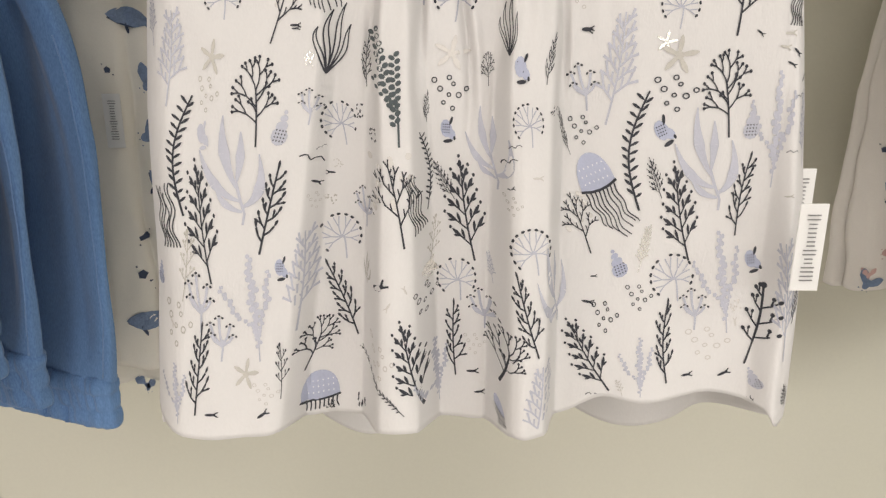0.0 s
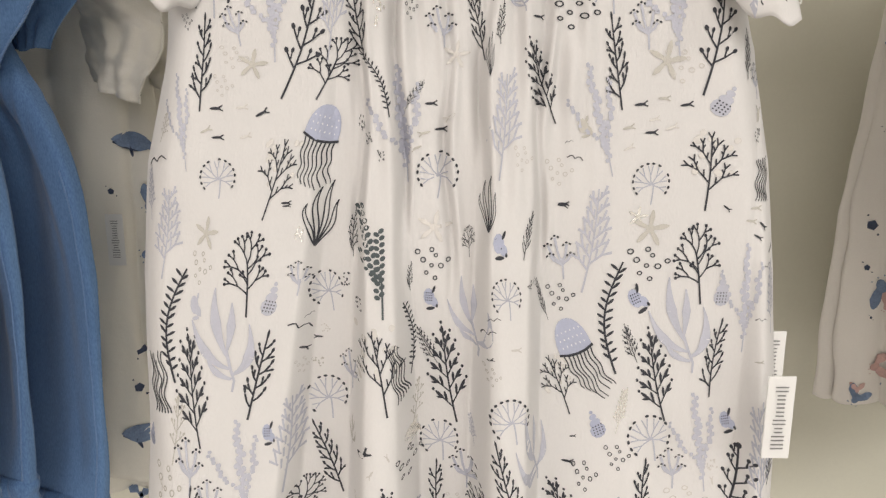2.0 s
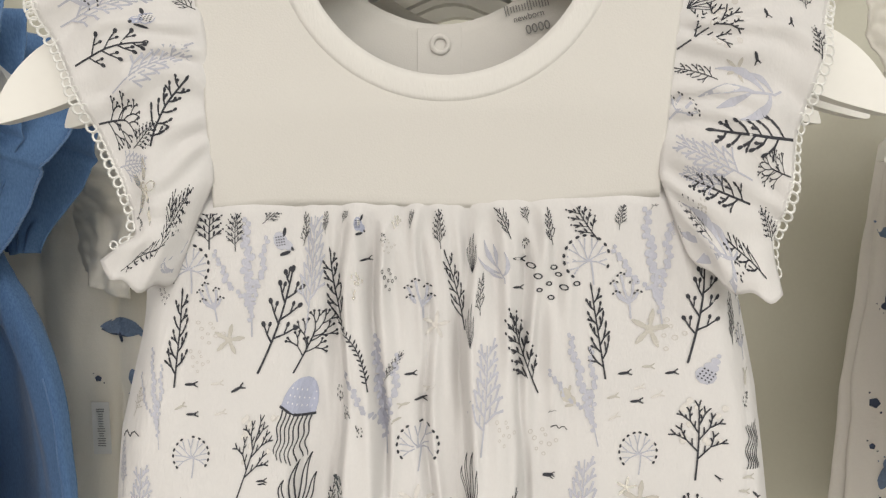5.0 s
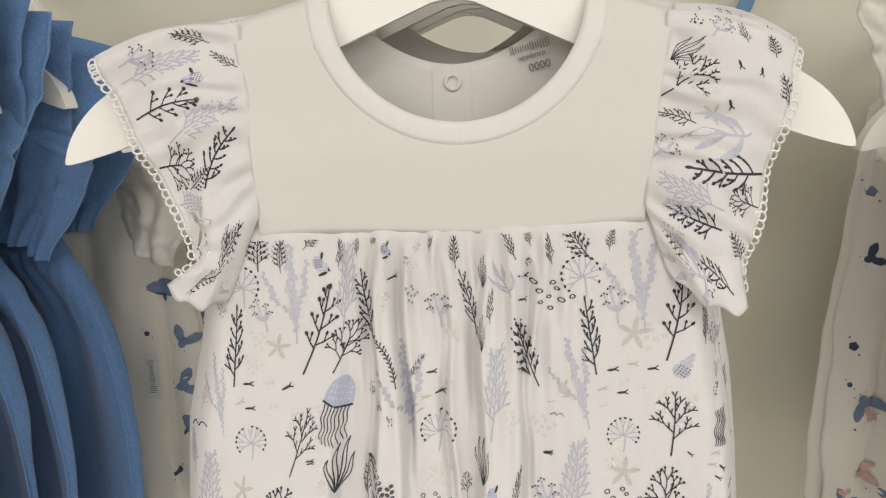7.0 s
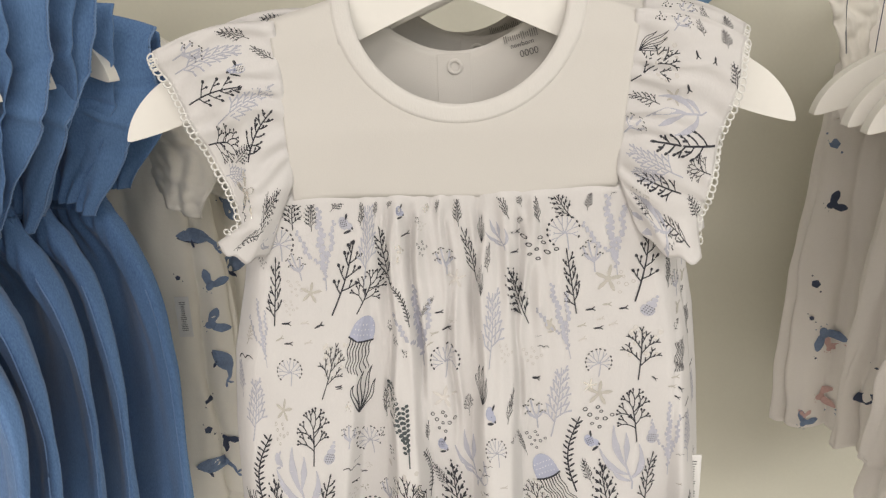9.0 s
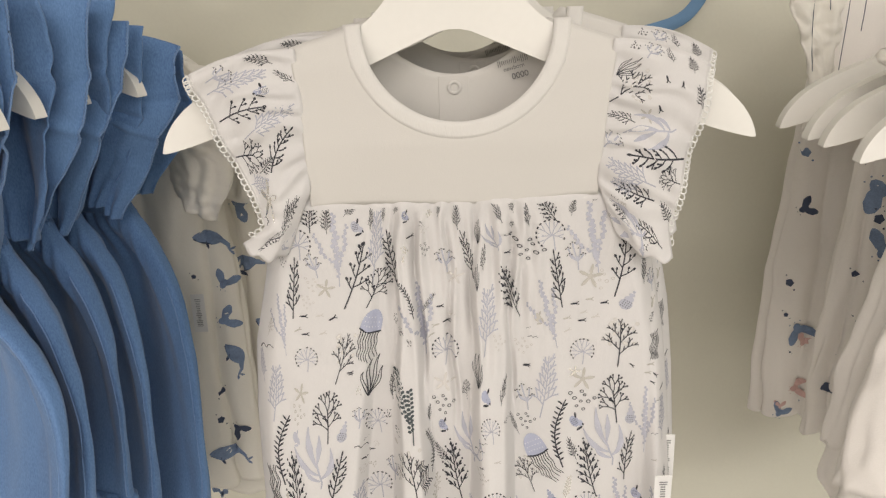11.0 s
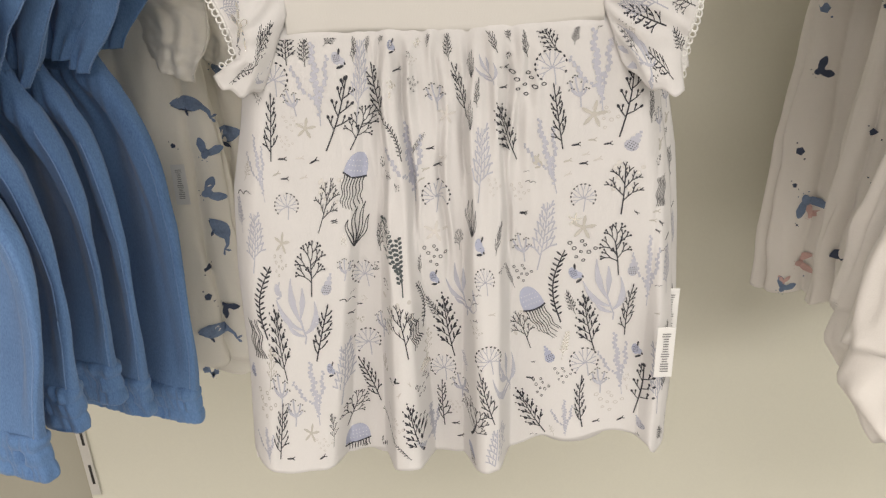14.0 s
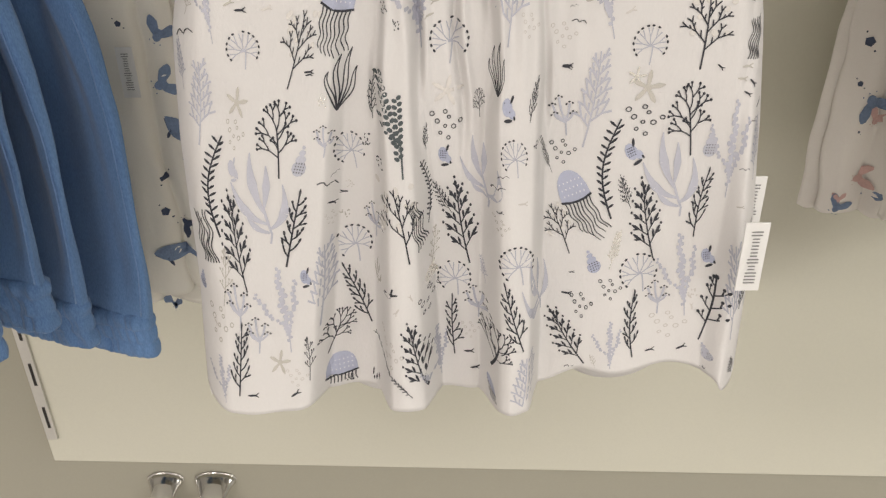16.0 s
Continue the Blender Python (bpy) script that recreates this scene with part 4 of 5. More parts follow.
M("fish", 0.1163, 1.3324, 0.1190, 1.3330, "grey", 1)
M("ripple", 0.1162, 1.3474, 0.1201, 1.3476, "ink", 1)
M("shell", 0.0642, 1.3025, 0.0587, 1.3120, "inkblue", 0.9)
M("urchin", 0.0835, 1.2940, 0.0783, 1.3124, "inklilac", 1)
M("twigs", 0.0522, 1.3110, 0.0433, 1.3331, "inkgrey", 0.8)
M("knobbly", 0.1021, 1.2820, 0.0957, 1.3195, "lilac", 0.75)
M("snail", 0.1098, 1.3039, 0.1086, 1.3134, "inkblue", 0.9)
M("feather", 0.0686, 1.3047, 0.0717, 1.3220, "foil", 0.6)
M("fish", 0.0493, 1.2941, 0.0537, 1.2935, "ink", 1)
M("fish", 0.0521, 1.3029, 0.0546, 1.3031, "ink", 1)
M("bubbles", 0.0579, 1.2820, 0.0576, 1.2936, "ink", 0.8)
M("bubbles", 0.0695, 1.2906, 0.0692, 1.3001, "ink", 1)
M("fern", 0.0804, 1.2647, 0.0800, 1.2948, "ink", 0.85)
M("tubes", 0.0903, 1.2832, 0.0892, 1.2976, "inklilac", 1)
M("buds", 0.1090, 1.2707, 0.1134, 1.3003, "ink", 1)
M("feather", 0.1202, 1.2744, 0.1175, 1.3188, "lilac", 0.45)
M("fan", 0.0600, 1.2615, 0.0456, 1.2853, "ink", 0.95)
M("knobbly", 0.0709, 1.2584, 0.0694, 1.2819, "lilac", 0.9)
M("fish", 0.0858, 1.2670, 0.0902, 1.2674, "ink", 1)
M("fish", 0.0999, 1.2657, 0.1042, 1.2679, "ink", 1)
M("shell", 0.1138, 1.2625, 0.1100, 1.2691, "inklilac", 0.9)
M("bubbles", 0.0956, 1.2711, 0.0950, 1.2836, "pale", 1.3)
M("bubbles", -0.0603, 1.2647, -0.0602, 1.2723, "pale", 1.2)
M("fan", 0.1122, 1.2518, 0.1117, 1.2587, "ink", 1)
M("fan", 0.1322, 1.2424, 0.1301, 1.2557, "ink", 1)
M("ripple", 0.0516, 1.2601, 0.0566, 1.2598, "ink", 1)
M("buds", 0.0647, 1.2597, 0.0625, 1.2655, "grey", 1)
M("bubbles", 0.0226, 1.3300, 0.0226, 1.3360, "grey", 1)
M("bubbles", -0.0211, 1.2769, -0.0206, 1.2882, "pale", 0.8)
M("bubbles", -0.0434, 1.3280, -0.0430, 1.3341, "pale", 0.8)
M("fish", 0.1051, 1.2846, 0.1045, 1.2878, "pale", 1)
M("flecks", 0.1047, 1.2899, 0.1054, 1.2951, "pale", 1.2)
M("bubbles", 0.1288, 1.2576, 0.1291, 1.2684, "grey", 0.5)
M("flecks", 0.1007, 1.2486, 0.1013, 1.2522, "ink", 0.7)
M("fern", -0.0880, 1.4621, -0.0784, 1.4845, "ink", 1)
M("fan", -0.0650, 1.4646, -0.0635, 1.4805, "ink", 1.3)
M("urchin", -0.0712, 1.4499, -0.0739, 1.4680, "inklilac", 1)
M("knobbly", -0.0509, 1.4355, -0.0538, 1.4758, "lilac", 0.8)
M("snail", -0.0399, 1.4623, -0.0412, 1.4715, "inklilac", 1)
M("fan", -0.0469, 1.4730, -0.0392, 1.4792, "ink", 1)
M("feather", -0.0334, 1.4361, -0.0291, 1.4777, "lilac", 0.45)
M("buds", -0.0490, 1.4234, -0.0371, 1.4579, "ink", 0.85)
M("berry", -0.0374, 1.4231, -0.0271, 1.4448, "ink", 0.9)
M("fern", -0.0208, 1.4362, -0.0249, 1.4640, "ink", 0.8)
M("frond", -0.0122, 1.4175, -0.0233, 1.4398, "ink", 0.8)
M("fern", -0.0767, 1.4192, -0.0743, 1.4510, "ink", 0.75)
M("tubes", -0.0622, 1.4407, -0.0657, 1.4533, "inklilac", 0.9)
M("star", -0.0584, 1.4297, -0.0584, 1.4399, "grey", 1)
M("knobbly", -0.0813, 1.3994, -0.0857, 1.4323, "lilac", 0.5)
M("fish", -0.0733, 1.4202, -0.0687, 1.4204, "ink", 1)
M("fish", -0.0577, 1.4176, -0.0533, 1.4198, "ink", 1)
M("fish", -0.0727, 1.4106, -0.0684, 1.4107, "ink", 1)
M("fish", -0.0643, 1.4204, -0.0601, 1.4208, "pale", 1)
M("fish", -0.0764, 1.4121, -0.0727, 1.4139, "grey", 1)
M("fish", -0.0631, 1.4104, -0.0591, 1.4115, "pale", 1)
M("twigs", -0.0557, 1.3830, -0.0468, 1.4113, "inkgrey", 0.65)
M("jelly", -0.0427, 1.3913, -0.0324, 1.4213, "inkblue", 0.75)
M("flecks", -0.0185, 1.4081, -0.0203, 1.4120, "ink", 0.9)
M("flecks", -0.0148, 1.4025, -0.0149, 1.4068, "ink", 0.9)
M("flecks", -0.0219, 1.4123, -0.0224, 1.4180, "ink", 0.5)
M("knobbly", -0.0063, 1.3948, -0.0112, 1.4354, "lilac", 0.8)
M("fan", -0.0071, 1.4198, -0.0010, 1.4289, "ink", 0.6)
M("ripple", -0.0976, 1.4010, -0.0887, 1.4039, "ink", 1)
M("urchin", -0.0702, 1.3904, -0.0710, 1.4048, "inklilac", 1)
M("fish", -0.0147, 1.4604, -0.0108, 1.4609, "ink", 1)
M("bubbles", -0.0051, 1.4492, -0.0051, 1.4572, "ink", 0.6)
M("tubes", 0.0064, 1.4400, 0.0045, 1.4535, "inklilac", 1)
M("fan", -0.0206, 1.4730, -0.0178, 1.4791, "ink", 0.6)
M("fern", 0.0021, 1.4711, 0.0031, 1.4804, "ink", 0.6)
M("fern", -0.0263, 1.4692, -0.0249, 1.4792, "ink", 0.6)
M("fish", -0.0004, 1.4217, 0.0040, 1.4219, "ink", 1)
M("fish", 0.0029, 1.4129, 0.0074, 1.4130, "ink", 1)
M("fish", 0.0016, 1.4123, -0.0027, 1.4112, "grey", 1)
M("fish", -0.0013, 1.4074, -0.0051, 1.4061, "grey", 1)
M("fish", 0.0103, 1.4185, 0.0064, 1.4159, "pale", 1)
M("urchin", 0.0041, 1.3895, 0.0041, 1.4069, "inklilac", 1)
M("star", 0.0107, 1.4335, 0.0103, 1.4429, "pale", 1)
M("fern", 0.0203, 1.4363, 0.0137, 1.4631, "ink", 0.6)
M("flame", 0.0229, 1.4559, 0.0228, 1.4691, "ink", 0.5)
M("fern", 0.0255, 1.4416, 0.0266, 1.4558, "ink", 0.6)
M("flame", 0.0219, 1.4312, 0.0220, 1.4458, "ink", 0.4)
M("kelp", 0.0338, 1.4524, 0.0276, 1.4672, "lilac", 1)
M("feather", 0.0250, 1.3967, 0.0277, 1.4337, "lilac", 0.7)
M("fan", 0.0449, 1.4149, 0.0361, 1.4417, "ink", 0.7)
M("fern", 0.0359, 1.4673, 0.0298, 1.4813, "ink", 0.8)
M("fan", 0.0419, 1.4723, 0.0395, 1.4809, "ink", 0.7)
M("fish", 0.0365, 1.4607, 0.0411, 1.4601, "ink", 1)
M("fish", 0.0364, 1.4510, 0.0404, 1.4505, "ink", 1)
M("bubbles", 0.0488, 1.4457, 0.0504, 1.4577, "ink", 1.5)
M("bubbles", -0.0051, 1.4622, -0.0054, 1.4673, "pale", 1)
M("flecks", 0.0413, 1.4633, 0.0411, 1.4678, "inkblue", 0.8)
M("flecks", -0.0068, 1.4664, -0.0064, 1.4698, "inkblue", 0.8)
M("urchin", 0.0636, 1.4515, 0.0587, 1.4697, "inklilac", 1)
M("fan", 0.0650, 1.4666, 0.0558, 1.4813, "ink", 1.1)
M("fan", 0.0825, 1.4766, 0.0862, 1.4816, "ink", 1)
M("knobbly", 0.0872, 1.4361, 0.0792, 1.4779, "lilac", 0.85)
M("fern", 0.0676, 1.4196, 0.0626, 1.4515, "ink", 0.8)
M("tubes", 0.0762, 1.4399, 0.0735, 1.4549, "inklilac", 0.9)
M("star", 0.0828, 1.4295, 0.0825, 1.4430, "grey", 1)
M("buds", 0.0955, 1.4246, 0.1013, 1.4576, "ink", 1)
M("knobbly", 0.0649, 1.3970, 0.0541, 1.4359, "lilac", 0.7)
M("fish", 0.0717, 1.4213, 0.0765, 1.4219, "ink", 1)
M("fish", 0.0878, 1.4211, 0.0924, 1.4218, "ink", 1)
M("fish", 0.0757, 1.4119, 0.0805, 1.4121, "ink", 1)
M("fish", 0.0679, 1.4131, 0.0722, 1.4142, "grey", 1)
M("fish", 0.0799, 1.4236, 0.0844, 1.4236, "grey", 1)
M("fish", 0.0770, 1.4160, 0.0810, 1.4170, "pale", 1)
M("fish", 0.0684, 1.4058, 0.0722, 1.4077, "pale", 1)
M("fish", 0.0830, 1.4129, 0.0874, 1.4145, "pale", 1)
M("shell", 0.0996, 1.4170, 0.1054, 1.4280, "inklilac", 1)
M("twigs", 0.0978, 1.3850, 0.0989, 1.4136, "inkgrey", 1.1)
M("urchin", 0.0786, 1.3872, 0.0782, 1.4029, "inklilac", 1)
M("tendrils", 0.1178, 1.3882, 0.1190, 1.4048, "ink", 0.9)
M("ripple", 0.0491, 1.4039, 0.0547, 1.4028, "ink", 1)
M("ripple", 0.0482, 1.4086, 0.0509, 1.4093, "ink", 1)
M("snail", 0.0550, 1.4101, 0.0544, 1.4177, "grey", 1)
M("buds", -0.0919, 1.4086, -0.0889, 1.4182, "grey", 1)
M("fish", 0.1042, 1.3870, 0.1067, 1.3851, "ink", 1)
M("fish", 0.0461, 1.3869, 0.0499, 1.3865, "ink", 1)
M("fish", 0.1153, 1.3768, 0.1182, 1.3752, "ink", 1)
M("fish", 0.1120, 1.3819, 0.1162, 1.3812, "grey", 1)
M("fish", -0.0489, 1.3876, -0.0462, 1.3878, "ink", 1)
M("bubbles", -0.0807, 1.4456, -0.0811, 1.4512, "ink", 0.7)
M("bubbles", -0.0653, 1.4329, -0.0645, 1.4403, "pale", 1.4)
M("bubbles", 0.0879, 1.4278, 0.0887, 1.4394, "pale", 1.2)
M("bubbles", 0.0324, 1.3989, 0.0335, 1.4076, "pale", 0.8)
M("bubbles", -0.0691, 1.4236, -0.0682, 1.4310, "pale", 1)
M("bubbles", 0.0465, 1.3928, 0.0463, 1.4027, "pale", 1)
M("star", 0.0744, 1.3795, 0.0743, 1.3867, "foil", 1)
M("flecks", -0.0435, 1.3752, -0.0435, 1.3807, "foil", 0.7)
M("flecks", -0.0152, 1.4477, -0.0161, 1.4571, "foil", 0.6)
M("flecks", -0.0021, 1.4711, -0.0021, 1.4786, "foil", 0.6)
M("feather", 0.0890, 1.4653, 0.0895, 1.4728, "lilac", 1)
M("fish", 0.1173, 1.4151, 0.1185, 1.4205, "grey", 1.4)
M("fan", -0.0560, 1.4640, -0.0555, 1.4765, "ink", 1.1)
M("fern", -0.0335, 1.4655, -0.0325, 1.4770, "ink", 0.8)
M("snail", -0.0150, 1.4690, -0.0145, 1.4760, "inkblue", 0.8)
M("fan", 0.0125, 1.4640, 0.0120, 1.4770, "ink", 0.7)
M("fern", 0.0500, 1.4650, 0.0480, 1.4775, "ink", 0.9)
M("fan", 0.0720, 1.4700, 0.0735, 1.4785, "ink", 1)
M("ripple", 0.1180, 1.3650, 0.1230, 1.3662, "ink", 1)
M("fern", 0.1225, 1.2880, 0.1238, 1.3030, "ink", 0.8)
M("feather", 0.1228, 1.3420, 0.1225, 1.3680, "lilac", 0.5)
M("fern", 0.1238, 1.3105, 0.1246, 1.3260, "ink", 0.7)
M("fish", 0.1215, 1.3700, 0.1245, 1.3720, "ink", 1)
M("fern", 0.1120, 1.4300, 0.1122, 1.4470, "ink", 0.7)
M("tubes", 0.1180, 1.4230, 0.1172, 1.4350, "inklilac", 0.8)
M("flecks", 0.1165, 1.4080, 0.1168, 1.4130, "ink", 0.8)
M("fan", 0.1245, 1.2550, 0.1225, 1.2640, "ink", 1)
M("feather", -0.0955, 1.3820, -0.0975, 1.4000, "lilac", 0.6)
S("fan", -1, 0.083, 0.225, 0.033, 0.450, "ink", 0.9)
S("tubes", -1, 0.100, 0.875, 0.083, 0.625, "inklilac", 1)
S("feather", -1, 0.167, 1.000, 0.133, 0.275, "lilac", 0.5)
S("snail", -1, 0.250, 0.400, 0.183, 0.350, "inkblue", 1.2)
S("fern", -1, 0.183, 0.050, 0.117, 0.225, "ink", 1)
S("buds", -1, 0.310, 1.000, 0.300, 0.400, "ink", 0.8)
S("feather", -1, 0.433, 0.750, 0.333, 0.075, "lilac", 0.6)
S("fern", -1, 0.633, 0.575, 0.433, 0.150, "ink", 0.9)
S("berry", -1, 0.500, 1.000, 0.550, 0.600, "ink", 1)
S("feather", -1, 0.650, 1.000, 0.683, 0.650, "lilac", 1)
S("star", -1, 0.733, 0.900, 0.767, 0.600, "foil", 1)
S("fan", -1, 0.867, 0.475, 0.800, 0.225, "ink", 1)
S("flecks", -1, 0.850, 0.925, 0.817, 0.850, "ink", 1)
S("tubes", 1, 0.100, 0.350, 0.020, 0.450, "inklilac", 1)
S("fern", 1, 0.095, 0.620, 0.020, 0.560, "ink", 1)
S("fan", 1, 0.110, 0.860, 0.030, 0.780, "ink", 1)
S("flecks", 1, 0.060, 0.200, 0.020, 0.250, "ink", 1)
S("flame", 1, 0.200, 0.075, 0.117, 0.325, "ink", 0.9)
S("twigs", 1, 0.350, 0.050, 0.183, 0.450, "inkgrey", 0.8)
S("fern", 1, 0.433, 0.350, 0.417, 0.050, "ink", 0.9)
S("kelp", 1, 0.400, 0.800, 0.517, 0.250, "lilac", 0.8)
S("fern", 1, 0.517, 0.975, 0.600, 0.325, "ink", 0.9)
S("feather", 1, 0.700, 0.700, 0.667, 0.075, "lilac", 0.7)
S("berry", 1, 0.633, 1.000, 0.633, 0.725, "ink", 1)
S("fern", 1, 0.767, 0.725, 0.767, 0.200, "ink", 0.8)
S("fish", 1, 0.167, 0.575, 0.200, 0.600, "ink", 1)
S("fish", 1, 0.167, 0.750, 0.200, 0.750, "ink", 1)
S("fish", 1, 0.317, 0.550, 0.350, 0.600, "ink", 1)
S("fan", 1, 0.267, 1.000, 0.167, 0.925, "ink", 1)
S("fan", 1, 0.850, 1.000, 0.767, 0.825, "ink", 0.9)
S("tubes", 1, 0.600, 0.050, 0.517, 0.200, "inklilac", 1)
S("star", 1, 0.417, 0.450, 0.350, 0.500, "grey", 1)
S("fern", -1, 0.917, 0.475, 0.783, 0.400, "ink", 1.1)
S("fan", -1, 0.617, 0.750, 0.567, 0.500, "ink", 0.9)
S("snail", 1, 0.983, 0.000, 0.917, 0.000, "inkblue", 1.1)
S("kelp", 1, 0.900, 0.600, 0.967, 0.025, "lilac", 0.9)
S("flecks", 1, 0.850, 0.275, 0.817, 0.350, "pale", 1)
S("feather", 1, 0.750, 0.525, 0.750, 0.150, "lilac", 0.7)
S("fern", 1, 0.940, 0.820, 0.870, 0.450, "ink", 0.9)
S("fan", 1, 0.900, 0.340, 0.840, 0.120, "ink", 1)
S("flecks", 1, 0.960, 0.600, 0.920, 0.540, "ink", 1)
S("fern", -1, 0.970, 0.780, 0.900, 0.480, "ink", 0.9)
S("flecks", -1, 0.930, 0.250, 0.890, 0.300, "ink", 1)
S("kelp", -1, 0.960, 0.300, 0.900, 0.050, "lilac", 0.9)



# ---------------------------------------------------------------- hangers
def hanger_outline():
    half = [(0.0, 1.5675), (0.022, 1.558), (0.046, 1.5475), (0.075, 1.535), (0.105, 1.5225), (0.130, 1.5125), (0.147, 1.5078), (0.1525, 1.5068)]
    top = [(0.1528, 1.5085), (0.150, 1.5165), (0.144, 1.525), (0.135, 1.533), (0.120, 1.541), (0.095, 1.551), (0.070, 1.559), (0.050, 1.5655), (0.040, 1.5725), (0.031, 1.583), (0.022, 1.596), (0.012, 1.606)]
    right = half + top
    ring = right + [(-x, z) for x, z in reversed(right) if x > 0]
    for _ in range(2):
        cut = []
        for (x0, z0), (x1, z1) in zip(ring, ring[1:] + ring[:1]):
            cut += [(x0 * 0.75 + x1 * 0.25, z0 * 0.75 + z1 * 0.25), (x0 * 0.25 + x1 * 0.75, z0 * 0.25 + z1 * 0.75)]
        ring = cut
    return ring


def make_hanger():
    ob = thing("hanger", (CX, 0.292, 1.5), "white moulded plastic baby clothes hanger", "hanger", "white hangers")
    outline = hanger_outline()
    bm = bmesh.new()
    face = bm.faces.new([bm.verts.new((x, -0.004, z - 1.5)) for x, z in outline])
    res = bmesh.ops.extrude_face_region(bm, geom=[face])
    for v in res["geom"]:
        if isinstance(v, bmesh.types.BMVert):
            v.co.y = 0.004
    bmesh.ops.recalc_face_normals(bm, faces=bm.faces[:])
    bmesh.ops.triangulate(bm, faces=[f for f in bm.faces if len(f.verts) > 4])
    me = bpy.data.meshes.new("hanger_body")
    bm.to_mesh(me)
    bm.free()
    me.materials.append(PLASTIC)
    body = part("hanger_body", me, ob)
    mod = body.modifiers.new("round_edge", "BEVEL")
    mod.width, mod.segments, mod.limit_method, mod.angle_limit = 0.0022, 3, "ANGLE", radians(50)
    pts = [(0, 0, 0.10), (0, 0, 0.125)] + [(0.016 * math.cos(a) - 0.0, 0, 0.145 + 0.0175 * math.sin(a)) for a in [radians(-60 + 30 * k) for k in range(9)]]
    part("hook", tube(pts, 0.0018, CHROME, "hook", 10), ob, "chrome wire hook")
    return ob


hanger = make_hanger()
for k, (dx, dy) in enumerate(((0.006, 0.034), (0.010, 0.072), (0.004, 0.108), (0.008, 0.145))):
    copy_thing(hanger, pose(CX + dx, 0.292 + dy, 1.5, 0, 0, (-2, 2, -1, 1)[k]))
for dx, dy, dz, turn in ((0.006, 0.036, 0.004, -1.0), (0.002, 0.074, 0.0, 1.0), (0.004, 0.110, 0.002, 0)):
    copy_thing(dress, pose(dx, dy, dz, 0, 0, turn))


# ---------------------------------------------------------------- garments on the side arms
def tube_garment(name, mat, profile, depth, seed, pleats=7, pleat=0.10, nu=120, nv=70, parent=None, label="", turn=0.0):
    """A hanging cloth tube: profile rows are (height, half width); folds deepen downwards."""
    zs, ws = [p[0] for p in profile], [p[1] for p in profile]
    rng = random.Random(seed)
    ph = rng.uniform(0, 6)

    def pt(u, v):
        z = zs[0] + (zs[-1] - zs[0]) * v
        w = float(np.interp(-z, [-q for q in zs], ws))
        a = 2 * math.pi * u
        cx, cy = math.cos(a), math.sin(a)
        d = depth * (0.55 + 0.45 * min(1, w / max(ws)))
        w1 = pleats * a + ph + 2.2 * nz(math.cos(a) * 1.5, v * 2.2, seed)
        fold = 1.6 * abs(math.sin(w1 / 2 + 0.35 * math.sin(w1))) - 0.9
        f = 1 + pleat * (0.35 + 0.65 * v) * fold * (0.5 + abs(cy))
        f += 0.05 * nz(cx * 3, cy * 3 + v * 5, seed + 4)
        x = w * math.copysign(abs(cx) ** 0.75, cx) * (1 + 0.015 * nz(v * 6, cy * 2, seed) + 0.16 * pleat * fold * v)
        f += 0.07 * nz(cx * 9, cy * 3 + v * 14, seed + 6)
        x += 0.0035 * nz(v * 9, cy * 5, seed + 8) * (0.3 + v)
        return (x, d * cy * f, z + 0.004 * nz(cx * 4, cy * 4, seed + 9) * v)
    vs, fs = grid(pt, nu, nv, True)
    ob = thick(part(name, mesh_of(name, vs, fs, [mat]), parent, label), 0.0008)
    return ob, pt


def flap(name, mat, pa, pb, pc, pd, ripple_n, ripple, parent, label="", bulge=0.01, seed=0, edge=None):
    """A ruffled flap between four corners: pa to pb is the sewn edge, pd to pc the loose one."""
    pa, pb, pc, pd = (Vector(p) for p in (pa, pb, pc, pd))

    def pt(u, v):
        p = pa.lerp(pb, u).lerp(pd.lerp(pc, u), v)
        p.y -= bulge * math.sin(math.pi * min(1, v * 0.8)) + ripple * (0.25 + v) * math.sin(ripple_n * u * 6.283 + seed + 2 * v) + 0.004 * nz(u * 5, v * 5, seed)
        p.x += 0.003 * v * math.sin(u * ripple_n * 9 + seed) + math.copysign(0.010, pc.x) * v * math.sin(math.pi * u) * (1 if ripple_n < 3 else 0)
        p.y += 0.0034 * nz(u * 17, v * 8, seed + 11) + 0.0075 * nz(u * 6, v * 4, seed + 17)
        p.z += 0.003 * nz(u * 4, v * 4, seed + 3)
        return p
    vs, fs = grid(pt, 60, 28)
    ob = thick(part(name, mesh_of(name, vs, fs, [mat]), parent, label), 0.0009)
    if edge:
        pts = [Vector(pt(i / 90, 1.0)) + Vector((0, -0.0008, 0)) for i in range(91)]
        part("overlocked_edge", tube(pts, 0.0009, edge, "overlocked_edge", 6, [0.0006 + 0.0006 * (i % 2) for i in range(91)]), ob, "pale overlocked edge")
    return ob


